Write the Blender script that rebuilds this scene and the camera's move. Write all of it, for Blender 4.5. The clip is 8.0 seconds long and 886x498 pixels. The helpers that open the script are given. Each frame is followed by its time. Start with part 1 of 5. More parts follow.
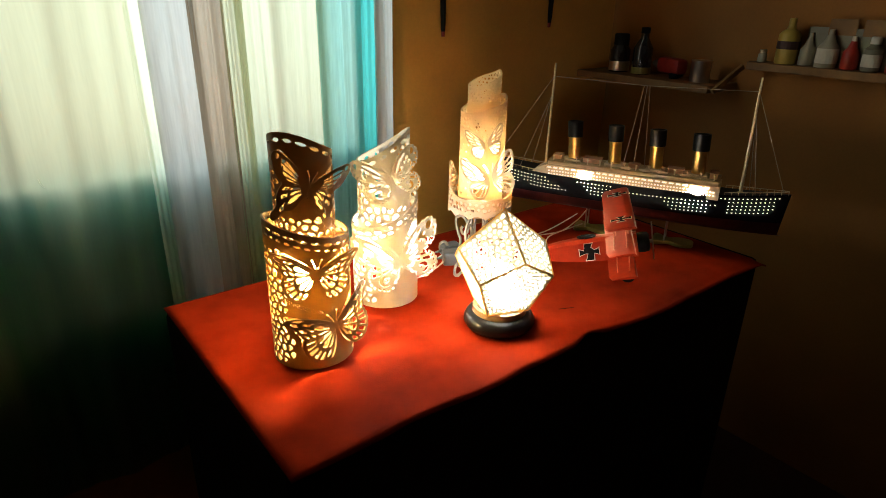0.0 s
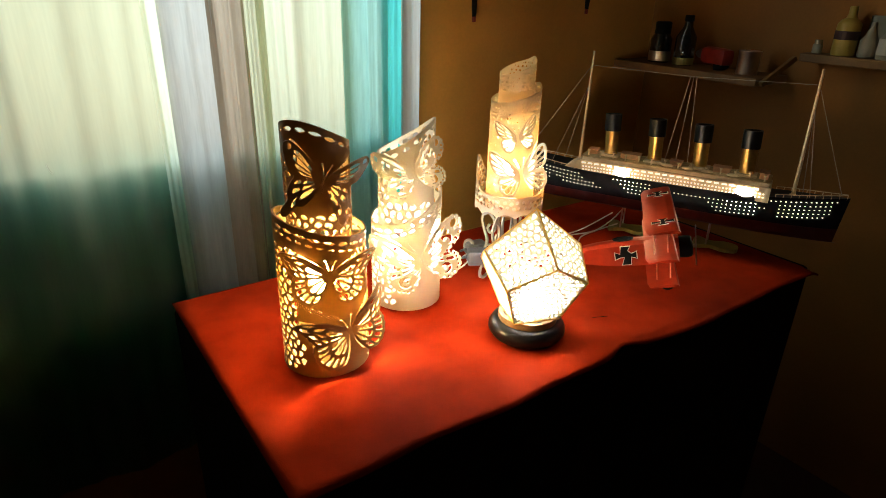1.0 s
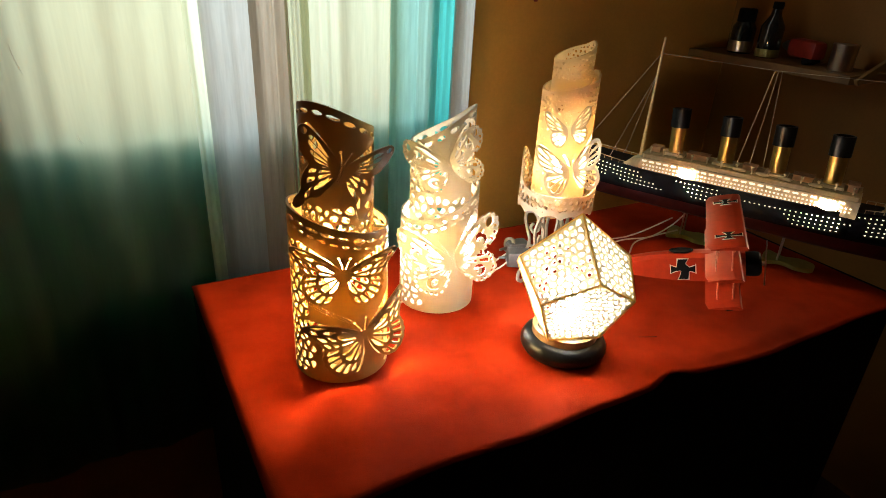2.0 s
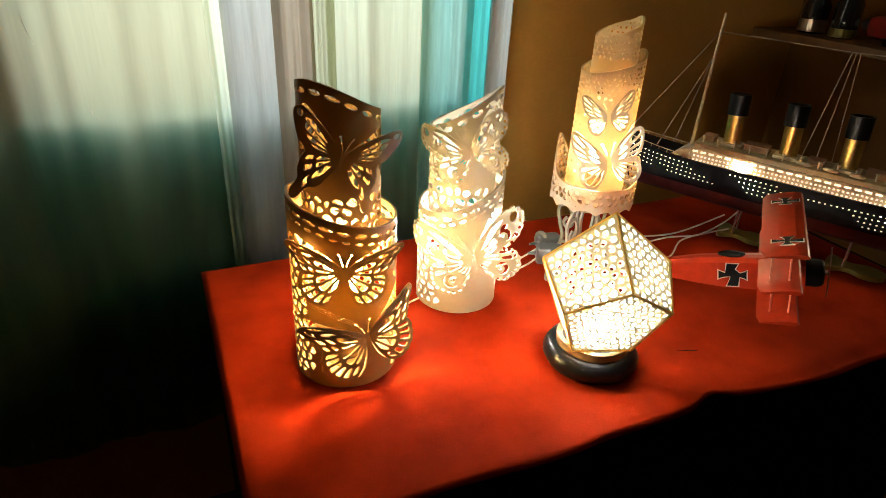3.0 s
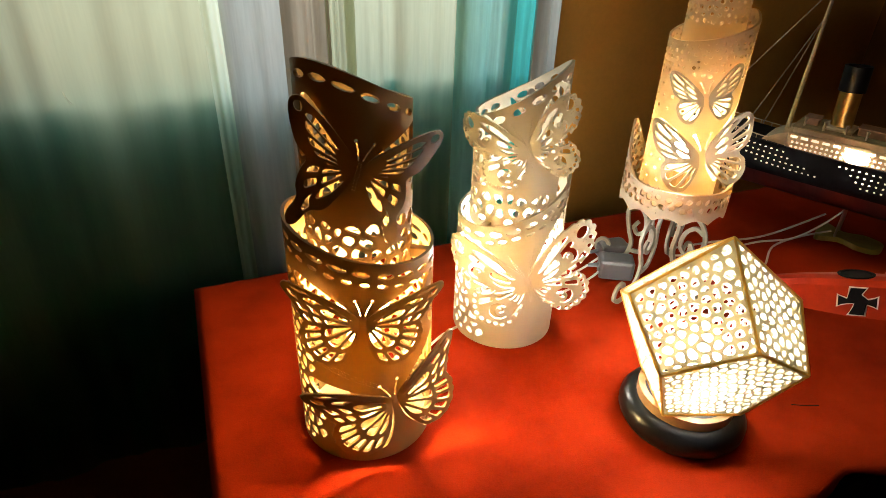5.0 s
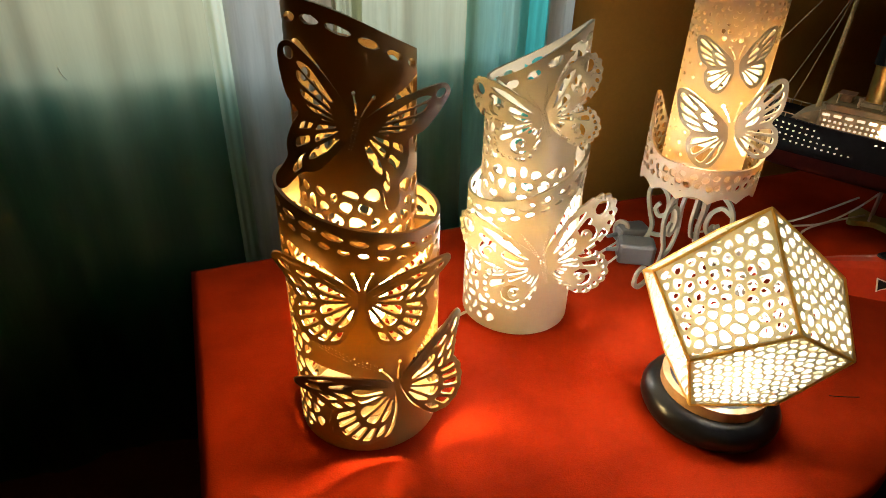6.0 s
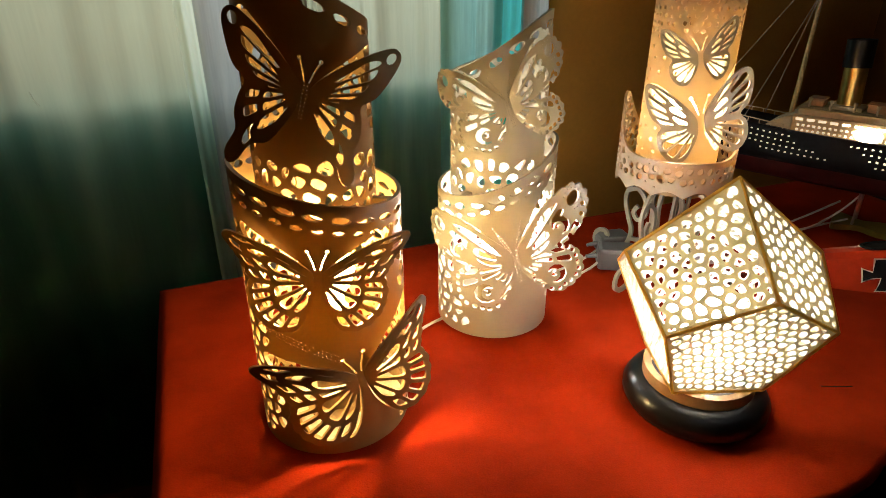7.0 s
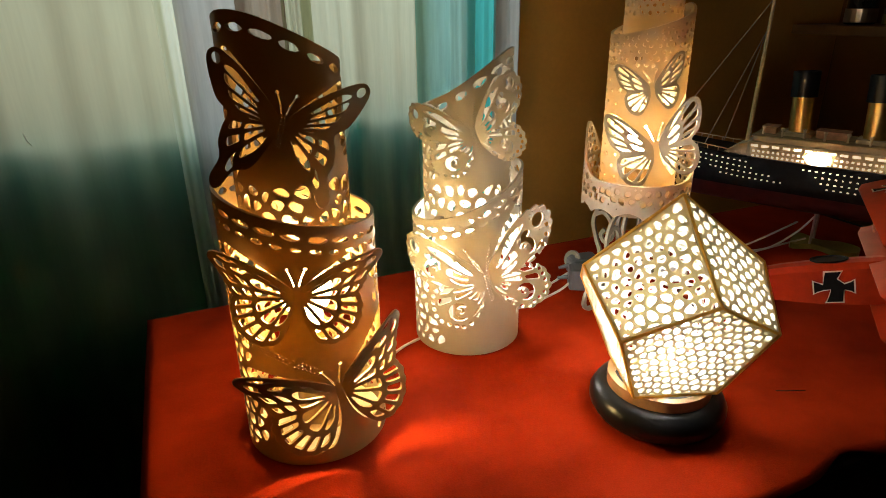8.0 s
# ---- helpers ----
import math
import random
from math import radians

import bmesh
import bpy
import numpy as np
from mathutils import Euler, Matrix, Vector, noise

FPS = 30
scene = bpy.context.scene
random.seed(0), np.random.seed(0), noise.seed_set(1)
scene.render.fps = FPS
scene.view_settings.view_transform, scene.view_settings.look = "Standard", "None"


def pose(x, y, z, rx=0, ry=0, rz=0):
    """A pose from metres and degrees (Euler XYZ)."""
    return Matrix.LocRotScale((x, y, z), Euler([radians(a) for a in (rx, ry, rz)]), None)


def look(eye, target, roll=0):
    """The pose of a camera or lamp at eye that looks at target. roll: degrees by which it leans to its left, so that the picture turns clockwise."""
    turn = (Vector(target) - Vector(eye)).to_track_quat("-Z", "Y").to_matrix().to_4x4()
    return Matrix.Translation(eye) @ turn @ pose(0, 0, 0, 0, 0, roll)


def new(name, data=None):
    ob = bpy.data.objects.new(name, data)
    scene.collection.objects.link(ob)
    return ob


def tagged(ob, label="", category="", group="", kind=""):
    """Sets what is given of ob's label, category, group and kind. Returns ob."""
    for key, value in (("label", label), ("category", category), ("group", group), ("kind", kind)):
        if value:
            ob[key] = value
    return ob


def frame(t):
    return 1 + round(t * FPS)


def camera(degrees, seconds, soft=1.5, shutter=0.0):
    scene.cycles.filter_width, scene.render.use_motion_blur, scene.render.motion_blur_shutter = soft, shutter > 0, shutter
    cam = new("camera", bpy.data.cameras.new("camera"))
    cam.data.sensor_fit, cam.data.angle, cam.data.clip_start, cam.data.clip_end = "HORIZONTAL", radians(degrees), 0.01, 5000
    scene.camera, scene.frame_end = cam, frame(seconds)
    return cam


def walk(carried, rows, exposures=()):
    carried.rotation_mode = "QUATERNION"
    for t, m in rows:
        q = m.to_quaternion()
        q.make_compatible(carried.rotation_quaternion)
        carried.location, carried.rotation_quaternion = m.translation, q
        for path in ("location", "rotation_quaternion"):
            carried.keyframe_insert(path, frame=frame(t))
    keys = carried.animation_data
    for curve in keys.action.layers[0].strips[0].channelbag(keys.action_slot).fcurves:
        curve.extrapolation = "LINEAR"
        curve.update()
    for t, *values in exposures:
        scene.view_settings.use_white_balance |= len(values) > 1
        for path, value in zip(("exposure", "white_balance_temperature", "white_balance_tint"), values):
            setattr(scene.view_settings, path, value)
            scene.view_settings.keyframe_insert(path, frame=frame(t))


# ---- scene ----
cam = camera(72.2, 8.0, soft=0.9)
PATH = [
    (0, (-0.173, -0.46, 1.202), (0.972, 0.985, 0.427), 1.1),
    (0.5, (-0.16, -0.441, 1.196), (0.977, 1.007, 0.414), 1.0),
    (1, (-0.133, -0.408, 1.189), (0.94, 1.075, 0.384), 1.6),
    (1.5, (-0.101, -0.379, 1.184), (0.894, 1.145, 0.355), 2.7),
    (3, (-0.005, -0.318, 1.168), (0.756, 1.284, 0.242), 3.0),
    (3.5, (0.012, -0.274, 1.16), (0.747, 1.329, 0.215), 3.2),
    (4, (0.028, -0.228, 1.153), (0.74, 1.365, 0.176), 2.6),
    (4.5, (0.037, -0.19, 1.148), (0.731, 1.389, 0.135), 2.4),
    (6, (0.055, -0.145, 1.105), (0.687, 1.453, 0.082), 1.5),
    (6.5, (0.065, -0.145, 1.078), (0.713, 1.478, 0.105), 1.0),
    (7, (0.073, -0.163, 1.056), (0.743, 1.512, 0.194), -0.2),
    (7.5, (0.073, -0.185, 1.053), (0.775, 1.522, 0.284), -0.9),
    (8, (0.072, -0.199, 1.056), (0.796, 1.508, 0.306), -1.0),
]
walk(cam, [(t, look(eye, target, roll)) for t, eye, target, roll in PATH], [(0, 0.12), (4, -0.10), (6, -0.60), (8, -0.96)])


# ---- world and large lights ----
world = bpy.data.worlds.new("world")
scene.world = world
world.use_nodes = True
wn = world.node_tree
sky = wn.nodes.new("ShaderNodeTexSky")
sky.sky_type, sky.sun_disc = "NISHITA", False
sky.sun_elevation, sky.sun_rotation = radians(38), radians(200)
wn.links.new(sky.outputs[0], wn.nodes["Background"].inputs[0])
wn.nodes["Background"].inputs[1].default_value = 0.05
TABLE = 0.75
WALL_Y, WALL_X, SILL = 0.76, 1.43, 0.908
WIN_L, WIN_R, WIN_T = -0.15, 0.60, 2.05


def window_light():
    lamp = bpy.data.lights.new("window_light", "AREA")
    lamp.shape, lamp.size, lamp.size_y = "RECTANGLE", WIN_R - WIN_L, WIN_T - SILL
    lamp.energy, lamp.color = WINDOW_WATTS, (0.86, 0.97, 1.0)
    ob = new("window_light", lamp)
    ob.matrix_world = pose((WIN_L + WIN_R) / 2, WALL_Y + 0.12, (WIN_T + SILL) / 2, -90, 0, 0)
    return ob


WINDOW_WATTS = 6.3
WARM, WHITE = (1.0, 0.73, 0.31), (0.98, 0.98, 0.95)
window_light()


# ---- materials ----
def nodes(name):
    m = bpy.data.materials.new(name)
    m.use_nodes = True
    return m, m.node_tree, m.node_tree.nodes["Principled BSDF"]


def shade(name, color, rough=0.5, metal=0.0, vary=0.25, scale=30.0, bump=0.1, fine=400.0, coat=0.0, spec=0.5):
    """Colour broken up at two scales, with fine relief."""
    m, t, b = nodes(name)
    co = t.nodes.new("ShaderNodeTexCoord")
    big, small = t.nodes.new("ShaderNodeTexNoise"), t.nodes.new("ShaderNodeTexNoise")
    for n, s in ((big, scale), (small, fine)):
        n.inputs["Scale"].default_value, n.inputs["Detail"].default_value = s, 5
        t.links.new(co.outputs["Object"], n.inputs["Vector"])
    ramp = t.nodes.new("ShaderNodeValToRGB")
    c = Vector(color)
    ramp.color_ramp.elements[0].position, ramp.color_ramp.elements[1].position = 0.3, 0.7
    ramp.color_ramp.elements[0].color = (*(c * (1 - vary)), 1)
    ramp.color_ramp.elements[1].color = (*[min(1, v * (1 + vary)) for v in c], 1)
    mix = t.nodes.new("ShaderNodeMath")
    mix.operation = "MULTIPLY_ADD"
    mix.inputs[1].default_value, mix.inputs[2].default_value = 0.3, -0.15
    add = t.nodes.new("ShaderNodeMath")
    t.links.new(small.outputs["Fac"], mix.inputs[0])
    t.links.new(big.outputs["Fac"], add.inputs[0])
    t.links.new(mix.outputs[0], add.inputs[1])
    t.links.new(add.outputs[0], ramp.inputs[0])
    t.links.new(ramp.outputs[0], b.inputs["Base Color"])
    bp = t.nodes.new("ShaderNodeBump")
    bp.inputs["Strength"].default_value, bp.inputs["Distance"].default_value = bump, 0.002
    t.links.new(add.outputs[0], bp.inputs["Height"])
    t.links.new(bp.outputs[0], b.inputs["Normal"])
    b.inputs["Roughness"].default_value, b.inputs["Metallic"].default_value = rough, metal
    b.inputs["Coat Weight"].default_value = coat
    b.inputs["Specular IOR Level"].default_value = spec
    return m


def thin(name, color, through_color, amount, rough=0.5, vary=0.1, weave=0.0, bump=0.1):
    """A sheet that lets some light through: plastic or cloth."""
    m = shade(name, color, rough, vary=vary, scale=18.0, bump=bump, fine=500.0)
    t = m.node_tree
    out = t.nodes["Material Output"]
    tr, mx = t.nodes.new("ShaderNodeBsdfTranslucent"), t.nodes.new("ShaderNodeMixShader")
    tr.inputs["Color"].default_value = (*through_color, 1)
    mx.inputs[0].default_value = amount
    t.links.new(t.nodes["Principled BSDF"].outputs[0], mx.inputs[1])
    t.links.new(tr.outputs[0], mx.inputs[2])
    t.links.new(mx.outputs[0], out.inputs["Surface"])
    if weave:
        co = t.nodes["Texture Coordinate"]
        n, mp, rp = t.nodes.new("ShaderNodeTexNoise"), t.nodes.new("ShaderNodeMapping"), t.nodes.new("ShaderNodeMix")
        mp.inputs["Scale"].default_value = (260, 260, 18)
        n.inputs["Scale"].default_value, n.inputs["Detail"].default_value = 1.0, 4
        rp.data_type, rp.blend_type = "RGBA", "MIX"
        rp.inputs["A"].default_value = (*[v * (1 - weave) for v in through_color], 1)
        rp.inputs["B"].default_value = (*[min(1, v * (1 + weave)) for v in through_color], 1)
        t.links.new(co.outputs["Object"], mp.inputs[0])
        t.links.new(mp.outputs[0], n.inputs["Vector"])
        t.links.new(n.outputs["Fac"], rp.inputs["Factor"])
        t.links.new(rp.outputs["Result"], tr.inputs["Color"])
    return m


def glow(name, color, strength):
    m, t, b = nodes(name)
    b.inputs["Base Color"].default_value = (0.8, 0.8, 0.8, 1)
    b.inputs["Emission Color"].default_value = (*color, 1)
    b.inputs["Emission Strength"].default_value = strength
    return m


# Cream plastic; the shade on its unlit front is put into this brown base.
M_PVC_SHADED = thin("shaded_cream_plastic", (0.27, 0.17, 0.062), (0.94, 0.52, 0.12), 0.10, rough=0.42, vary=0.06)
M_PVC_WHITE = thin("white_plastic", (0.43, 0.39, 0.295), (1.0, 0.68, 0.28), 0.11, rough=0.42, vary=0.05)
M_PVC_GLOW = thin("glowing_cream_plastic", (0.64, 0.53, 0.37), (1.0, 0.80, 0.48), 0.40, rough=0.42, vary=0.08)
M_PVC_COLLAR = thin("ivory_collar_plastic", (0.46, 0.42, 0.31), (1.0, 0.62, 0.18), 0.34, rough=0.42, vary=0.06)
M_FOOT = shade("grey_cream_plastic", (0.29, 0.255, 0.175), rough=0.45, vary=0.1)
M_PVC_AMBER = thin("amber_white_plastic", (0.84, 0.81, 0.72), (1.0, 0.87, 0.54), 0.30, rough=0.42, vary=0.05)
M_CLOTH = shade("red_cloth", (0.285, 0.020, 0.003), rough=0.8, vary=0.26, scale=14.0, bump=0.4, fine=900.0, spec=0.03)
M_DRAPE = shade("dark_cloth", (0.012, 0.009, 0.009), rough=0.9, vary=0.3, scale=20.0, bump=0.3, fine=700.0, spec=0.1)
# Light put into colour: window glow raises the first ochre, dimness darkens the second.
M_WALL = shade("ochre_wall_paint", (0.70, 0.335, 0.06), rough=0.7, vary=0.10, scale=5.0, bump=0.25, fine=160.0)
M_WALL_DIM = shade("dimmed_ochre_wall", (0.31, 0.125, 0.017), rough=0.75, vary=0.12, scale=5.0, bump=0.25, fine=160.0)
M_CEIL = shade("white_ceiling_paint", (0.6, 0.56, 0.48), rough=0.8, vary=0.06, scale=4.0)
M_FLOOR = shade("dark_red_floor", (0.05, 0.02, 0.014), rough=0.5, vary=0.3, scale=6.0)
M_WOOD = shade("pale_shelf_wood", (0.21, 0.10, 0.026), rough=0.6, vary=0.25, scale=24.0, bump=0.2)
M_BLACK = shade("black_lacquer", (0.010, 0.010, 0.011), rough=0.3, vary=0.2, scale=40.0, bump=0.02, coat=0.08, spec=0.3)
M_TIMBER = shade("light_turned_wood", (0.52, 0.33, 0.16), rough=0.5, vary=0.15, scale=60.0)
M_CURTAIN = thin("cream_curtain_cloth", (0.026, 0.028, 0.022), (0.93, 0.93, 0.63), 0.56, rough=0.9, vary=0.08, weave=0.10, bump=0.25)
M_CURTAIN_SHEER = thin("sheer_cream_curtain_cloth", (0.04, 0.05, 0.04), (0.88, 0.93, 0.66), 0.60, rough=0.9, vary=0.1, weave=0.14, bump=0.25)
M_CURTAIN_HEM = thin("thin_pale_hem_cloth", (0.06, 0.07, 0.06), (0.94, 1.0, 0.76), 0.78, rough=0.9, vary=0.08, weave=0.1, bump=0.25)
M_CURTAIN_GREY = thin("grey_curtain_cloth", (0.24, 0.22, 0.22), (0.62, 0.62, 0.58), 0.62, rough=0.9, vary=0.10, weave=0.2, bump=0.25)
M_CURTAIN_BROWN = thin("brown_grey_curtain_cloth", (0.24, 0.18, 0.14), (0.56, 0.47, 0.36), 0.50, rough=0.9, vary=0.12, weave=0.25, bump=0.25)
M_CURTAIN_AQUA = thin("pale_aqua_curtain_cloth", (0.12, 0.22, 0.22), (0.46, 0.86, 0.76), 0.58, rough=0.9, vary=0.1, weave=0.22, bump=0.25)
M_CURTAIN_TEAL = thin("turquoise_curtain_cloth", (0.05, 0.20, 0.21), (0.12, 0.76, 0.74), 0.65, rough=0.9, vary=0.1, weave=0.2, bump=0.25)
M_SILL_TINT = thin("turquoise_sill_tint", (0.006, 0.05, 0.06), (0.04, 0.80, 0.92), 0.52, rough=0.9, vary=0.15, weave=0.15, bump=0.25)
M_BULB_WARM = glow("warm_bulb_glass", WARM, 420.0)
M_BULB_TALL = glow("tall_lamp_bulb_glass", (1.0, 0.81, 0.48), 260.0)
M_BULB_WHITE = glow("white_bulb_glass", WHITE, 250.0)


# ---- mesh helpers ----
def part(name, bm, material, parent, label="", smooth=False):
    if smooth:
        bmesh.ops.recalc_face_normals(bm, faces=bm.faces)
    me = bpy.data.meshes.new(name)
    bm.to_mesh(me)
    bm.free()
    me.materials.append(material)
    if smooth:
        me.shade_smooth()
        me.set_sharp_from_angle(angle=radians(40))
    ob = new(name, me)
    ob.parent = parent
    if label:
        ob["label"] = label
    return ob


def thing(name, label, category, at=(0, 0, 0), turn=0.0, group="", kind=""):
    ob = new(name)
    ob.empty_display_size = 0.02
    ob.matrix_world = pose(*at, 0, 0, turn)
    return tagged(ob, label, category, group, kind)


def box(bm, x0, x1, y0, y1, z0, z1, bevel=0.0, m=None):
    r = bmesh.ops.create_cube(bm, size=1.0, matrix=Matrix.Translation(((x0 + x1) / 2, (y0 + y1) / 2, (z0 + z1) / 2)) @ Matrix.Diagonal((x1 - x0, y1 - y0, z1 - z0, 1)))
    vs = r["verts"]
    if bevel:
        es = list({e for v in vs for e in v.link_edges})
        r = bmesh.ops.bevel(bm, geom=es, offset=bevel, segments=2, affect="EDGES", profile=0.5)
        vs = list({v for f in r["faces"] for v in f.verts} | {v for v in vs if v.is_valid})
    if m:
        bmesh.ops.transform(bm, matrix=m, verts=vs)
    return bm


def lathe(bm, profile, n=32, at=(0, 0, 0), m=None):
    """profile: (radius, height) from the bottom up; closed where the radius is 0."""
    rings = []
    m = m or Matrix.Translation(at)
    for r, z in profile:
        if r <= 1e-6:
            rings.append([bm.verts.new(m @ Vector((0, 0, z)))])
        else:
            rings.append([bm.verts.new(m @ Vector((r * math.cos(2 * math.pi * i / n), r * math.sin(2 * math.pi * i / n), z))) for i in range(n)])
    for a, b in zip(rings, rings[1:]):
        for i in range(n):
            j = (i + 1) % n
            if len(a) == 1 and len(b) > 1:
                bm.faces.new((a[0], b[i], b[j]))
            elif len(b) == 1 and len(a) > 1:
                bm.faces.new((a[i], a[j], b[0]))
            elif len(a) > 1:
                bm.faces.new((a[i], a[j], b[j], b[i]))
    return bm


def rod(bm, pts, radius, n=8, taper=1.0):
    """A round rod along points, capped."""
    pts = [Vector(p) for p in pts]
    rings = []
    for i, p in enumerate(pts):
        d = (pts[min(i + 1, len(pts) - 1)] - pts[max(i - 1, 0)]).normalized()
        a = d.orthogonal().normalized()
        if rings:
            a = (prev - d * prev.dot(d)).normalized()
        prev = a
        b = d.cross(a)
        r = radius * (1 + (taper - 1) * i / max(1, len(pts) - 1))
        rings.append([bm.verts.new(p + (a * math.cos(2 * math.pi * k / n) + b * math.sin(2 * math.pi * k / n)) * r) for k in range(n)])
    for a, b in zip(rings, rings[1:]):
        for k in range(n):
            bm.faces.new((a[k], a[(k + 1) % n], b[(k + 1) % n], b[k]))
    bm.faces.new(rings[0][::-1])
    bm.faces.new(rings[-1])
    return bm


def smooth_line(pts, steps=6, closed=False):
    """Catmull-Rom through points."""
    pts = [Vector(p) for p in pts]
    n = len(pts)
    out = []
    for i in range(n if closed else n - 1):
        p = [pts[(i + k) % n] if closed else pts[min(max(i + k, 0), n - 1)] for k in (-1, 0, 1, 2)]
        for s in range(steps):
            t = s / steps
            out.append(0.5 * (2 * p[1] + (p[2] - p[0]) * t + (2 * p[0] - 5 * p[1] + 4 * p[2] - p[3]) * t * t + (3 * p[1] - p[0] - 3 * p[2] + p[3]) * t ** 3))
    if not closed:
        out.append(pts[-1])
    return out


# ---- pierced sheets ----
def inside(poly, pts):
    """Which of the points (n x 2) lie in the polygon."""
    poly = np.asarray(poly)
    x, y = pts[:, 0], pts[:, 1]
    hit = np.zeros(len(pts), bool)
    a = poly[-1]
    for b in poly:
        if a[1] != b[1]:
            cross = ((a[1] > y) != (b[1] > y)) & (x < (b[0] - a[0]) * (y - a[1]) / (b[1] - a[1]) + a[0])
            hit ^= cross
        a = b
    return hit


def pierced(outer, holes, step):
    """Triangles of a flat sheet with holes, in mm: points, triangles, border edges."""
    from mathutils import geometry
    outer = [tuple(p) for p in outer]
    pts, edges = [], []
    for poly in [outer] + holes:
        k = len(pts)
        pts += [Vector((p[0], p[1])) for p in poly]
        edges += [(k + i, k + (i + 1) % len(poly)) for i in range(len(poly))]
    lo, hi = np.min(outer, axis=0), np.max(outer, axis=0)
    gx, gy = np.meshgrid(np.arange(lo[0] + step / 2, hi[0], step), np.arange(lo[1] + step / 2, hi[1], step))
    grid = np.stack([gx.ravel(), gy.ravel()], 1)
    keep = inside(outer, grid)
    boxes = [(np.min(h, axis=0), np.max(h, axis=0)) for h in holes]
    for h, (a, b) in zip(holes, boxes):
        near = np.where(keep & np.all(grid > a, axis=1) & np.all(grid < b, axis=1))[0]
        if len(near):
            keep[near[inside(h, grid[near])]] = False
    pts += [Vector((float(p[0]), float(p[1]))) for p in grid[keep]]
    vs, es, fs, *_ = geometry.delaunay_2d_cdt(pts, edges, [], 0, 1e-4)
    vs = np.array([(v[0], v[1]) for v in vs])
    fs = np.array(fs)
    mid = vs[fs].mean(axis=1)
    keep = inside(outer, mid)
    for h, (a, b) in zip(holes, boxes):
        near = np.where(keep & np.all(mid > a, axis=1) & np.all(mid < b, axis=1))[0]
        if len(near):
            keep[near[inside(h, mid[near])]] = False
    fs = fs[keep]
    e = np.concatenate([fs[:, [0, 1]], fs[:, [1, 2]], fs[:, [2, 0]]])
    seen = {tuple(x) for x in e}
    border = [(a, b) for a, b in seen if (b, a) not in seen]
    return vs, fs, border


def thick(name, sheet, front, back, material, parent, label="", seam=None):
    """Gives a pierced sheet its thickness: front and back map its points (mm) to places."""
    vs, fs, border = sheet
    n = len(vs)
    co = [front(*p) for p in vs] + [back(*p) for p in vs]
    faces = [tuple(int(i) for i in f) for f in fs] + [tuple(int(i) + n for i in f[::-1]) for f in fs]
    for a, b in border:
        if seam and abs(vs[a][0] - vs[b][0]) < 1e-3 and (abs(vs[a][0]) < 1e-3 or abs(vs[a][0] - seam) < 1e-3):
            continue
        faces.append((int(b), int(a), int(a) + n, int(b) + n))
    me = bpy.data.meshes.new(name)
    me.from_pydata([tuple(c) for c in co], [], faces)
    bm = bmesh.new()
    bm.from_mesh(me)
    bpy.data.meshes.remove(me)
    if seam:
        bmesh.ops.remove_doubles(bm, verts=bm.verts, dist=1e-5)
    ob = part(name, bm, material, parent, label)
    ob.data.shade_smooth()
    ob.data.set_sharp_from_angle(angle=radians(35))
    return ob


def pebble(rng, x, y, a, b, turn, n=9, rough=0.14):
    """An irregular rounded hole."""
    out = []
    c, s = math.cos(turn), math.sin(turn)
    for i in range(n):
        t = 2 * math.pi * (i + rng.uniform(-0.12, 0.12)) / n
        k = 1 + rng.uniform(-rough, rough)
        p, q = a * k * math.cos(t), b * k * math.sin(t)
        out.append((x + p * c - q * s, y + p * s + q * c))
    return out


def pebbles(rng, outer, avoid, gap, size, margin, test=None, turn=None, aspect=1.35):
    """Rounded holes in rows over a region, clear of its border and of other holes."""
    lo, hi = np.min(outer, axis=0), np.max(outer, axis=0)
    out, row = [], 0
    spots = [(np.array(a).mean(0), a) for a in avoid]
    spots = [(c, float(np.linalg.norm(np.array(a) - c, axis=1).max()), a) for c, a in spots]
    y = lo[1] + margin
    while y < hi[1] - margin * 0.5:
        x = lo[0] + margin + (row % 2) * gap / 2
        while x < hi[0] - margin * 0.5:
            px, py = x + rng.uniform(-0.16, 0.16) * gap, y + rng.uniform(-0.16, 0.16) * gap
            r = size * rng.uniform(0.78, 1.12)
            ang = turn if turn is not None else rng.uniform(0, math.pi)
            ang += rng.uniform(-0.5, 0.5)
            ring = np.array(pebble(rng, px, py, r * aspect ** 0.5, r / aspect ** 0.5, ang))
            c = np.array((px, py))
            wide = c + (ring - c) * (1 + margin / r)
            if inside(outer, wide).all() and (test is None or test(px, py)) and not any(
                    abs(px - q[0]) < w + 2.2 * r + margin and abs(py - q[1]) < w + 2.2 * r + margin and inside(a, np.vstack([wide, c[None]])).any() for q, w, a in spots):
                out.append([tuple(p) for p in ring])
            x += gap
        y += gap * 0.86
        row += 1
    return out


def clip(poly, px, py, nx, ny):
    """The part of a convex polygon on the side of the line through (px, py) that lies against (nx, ny)."""
    out = []
    for a, b in zip(poly, poly[1:] + poly[:1]):
        da, db = (a[0] - px) * nx + (a[1] - py) * ny, (b[0] - px) * nx + (b[1] - py) * ny
        if da <= 0:
            out.append(a)
        if da * db < 0:
            k = da / (da - db)
            out.append((a[0] + (b[0] - a[0]) * k, a[1] + (b[1] - a[1]) * k))
    return out


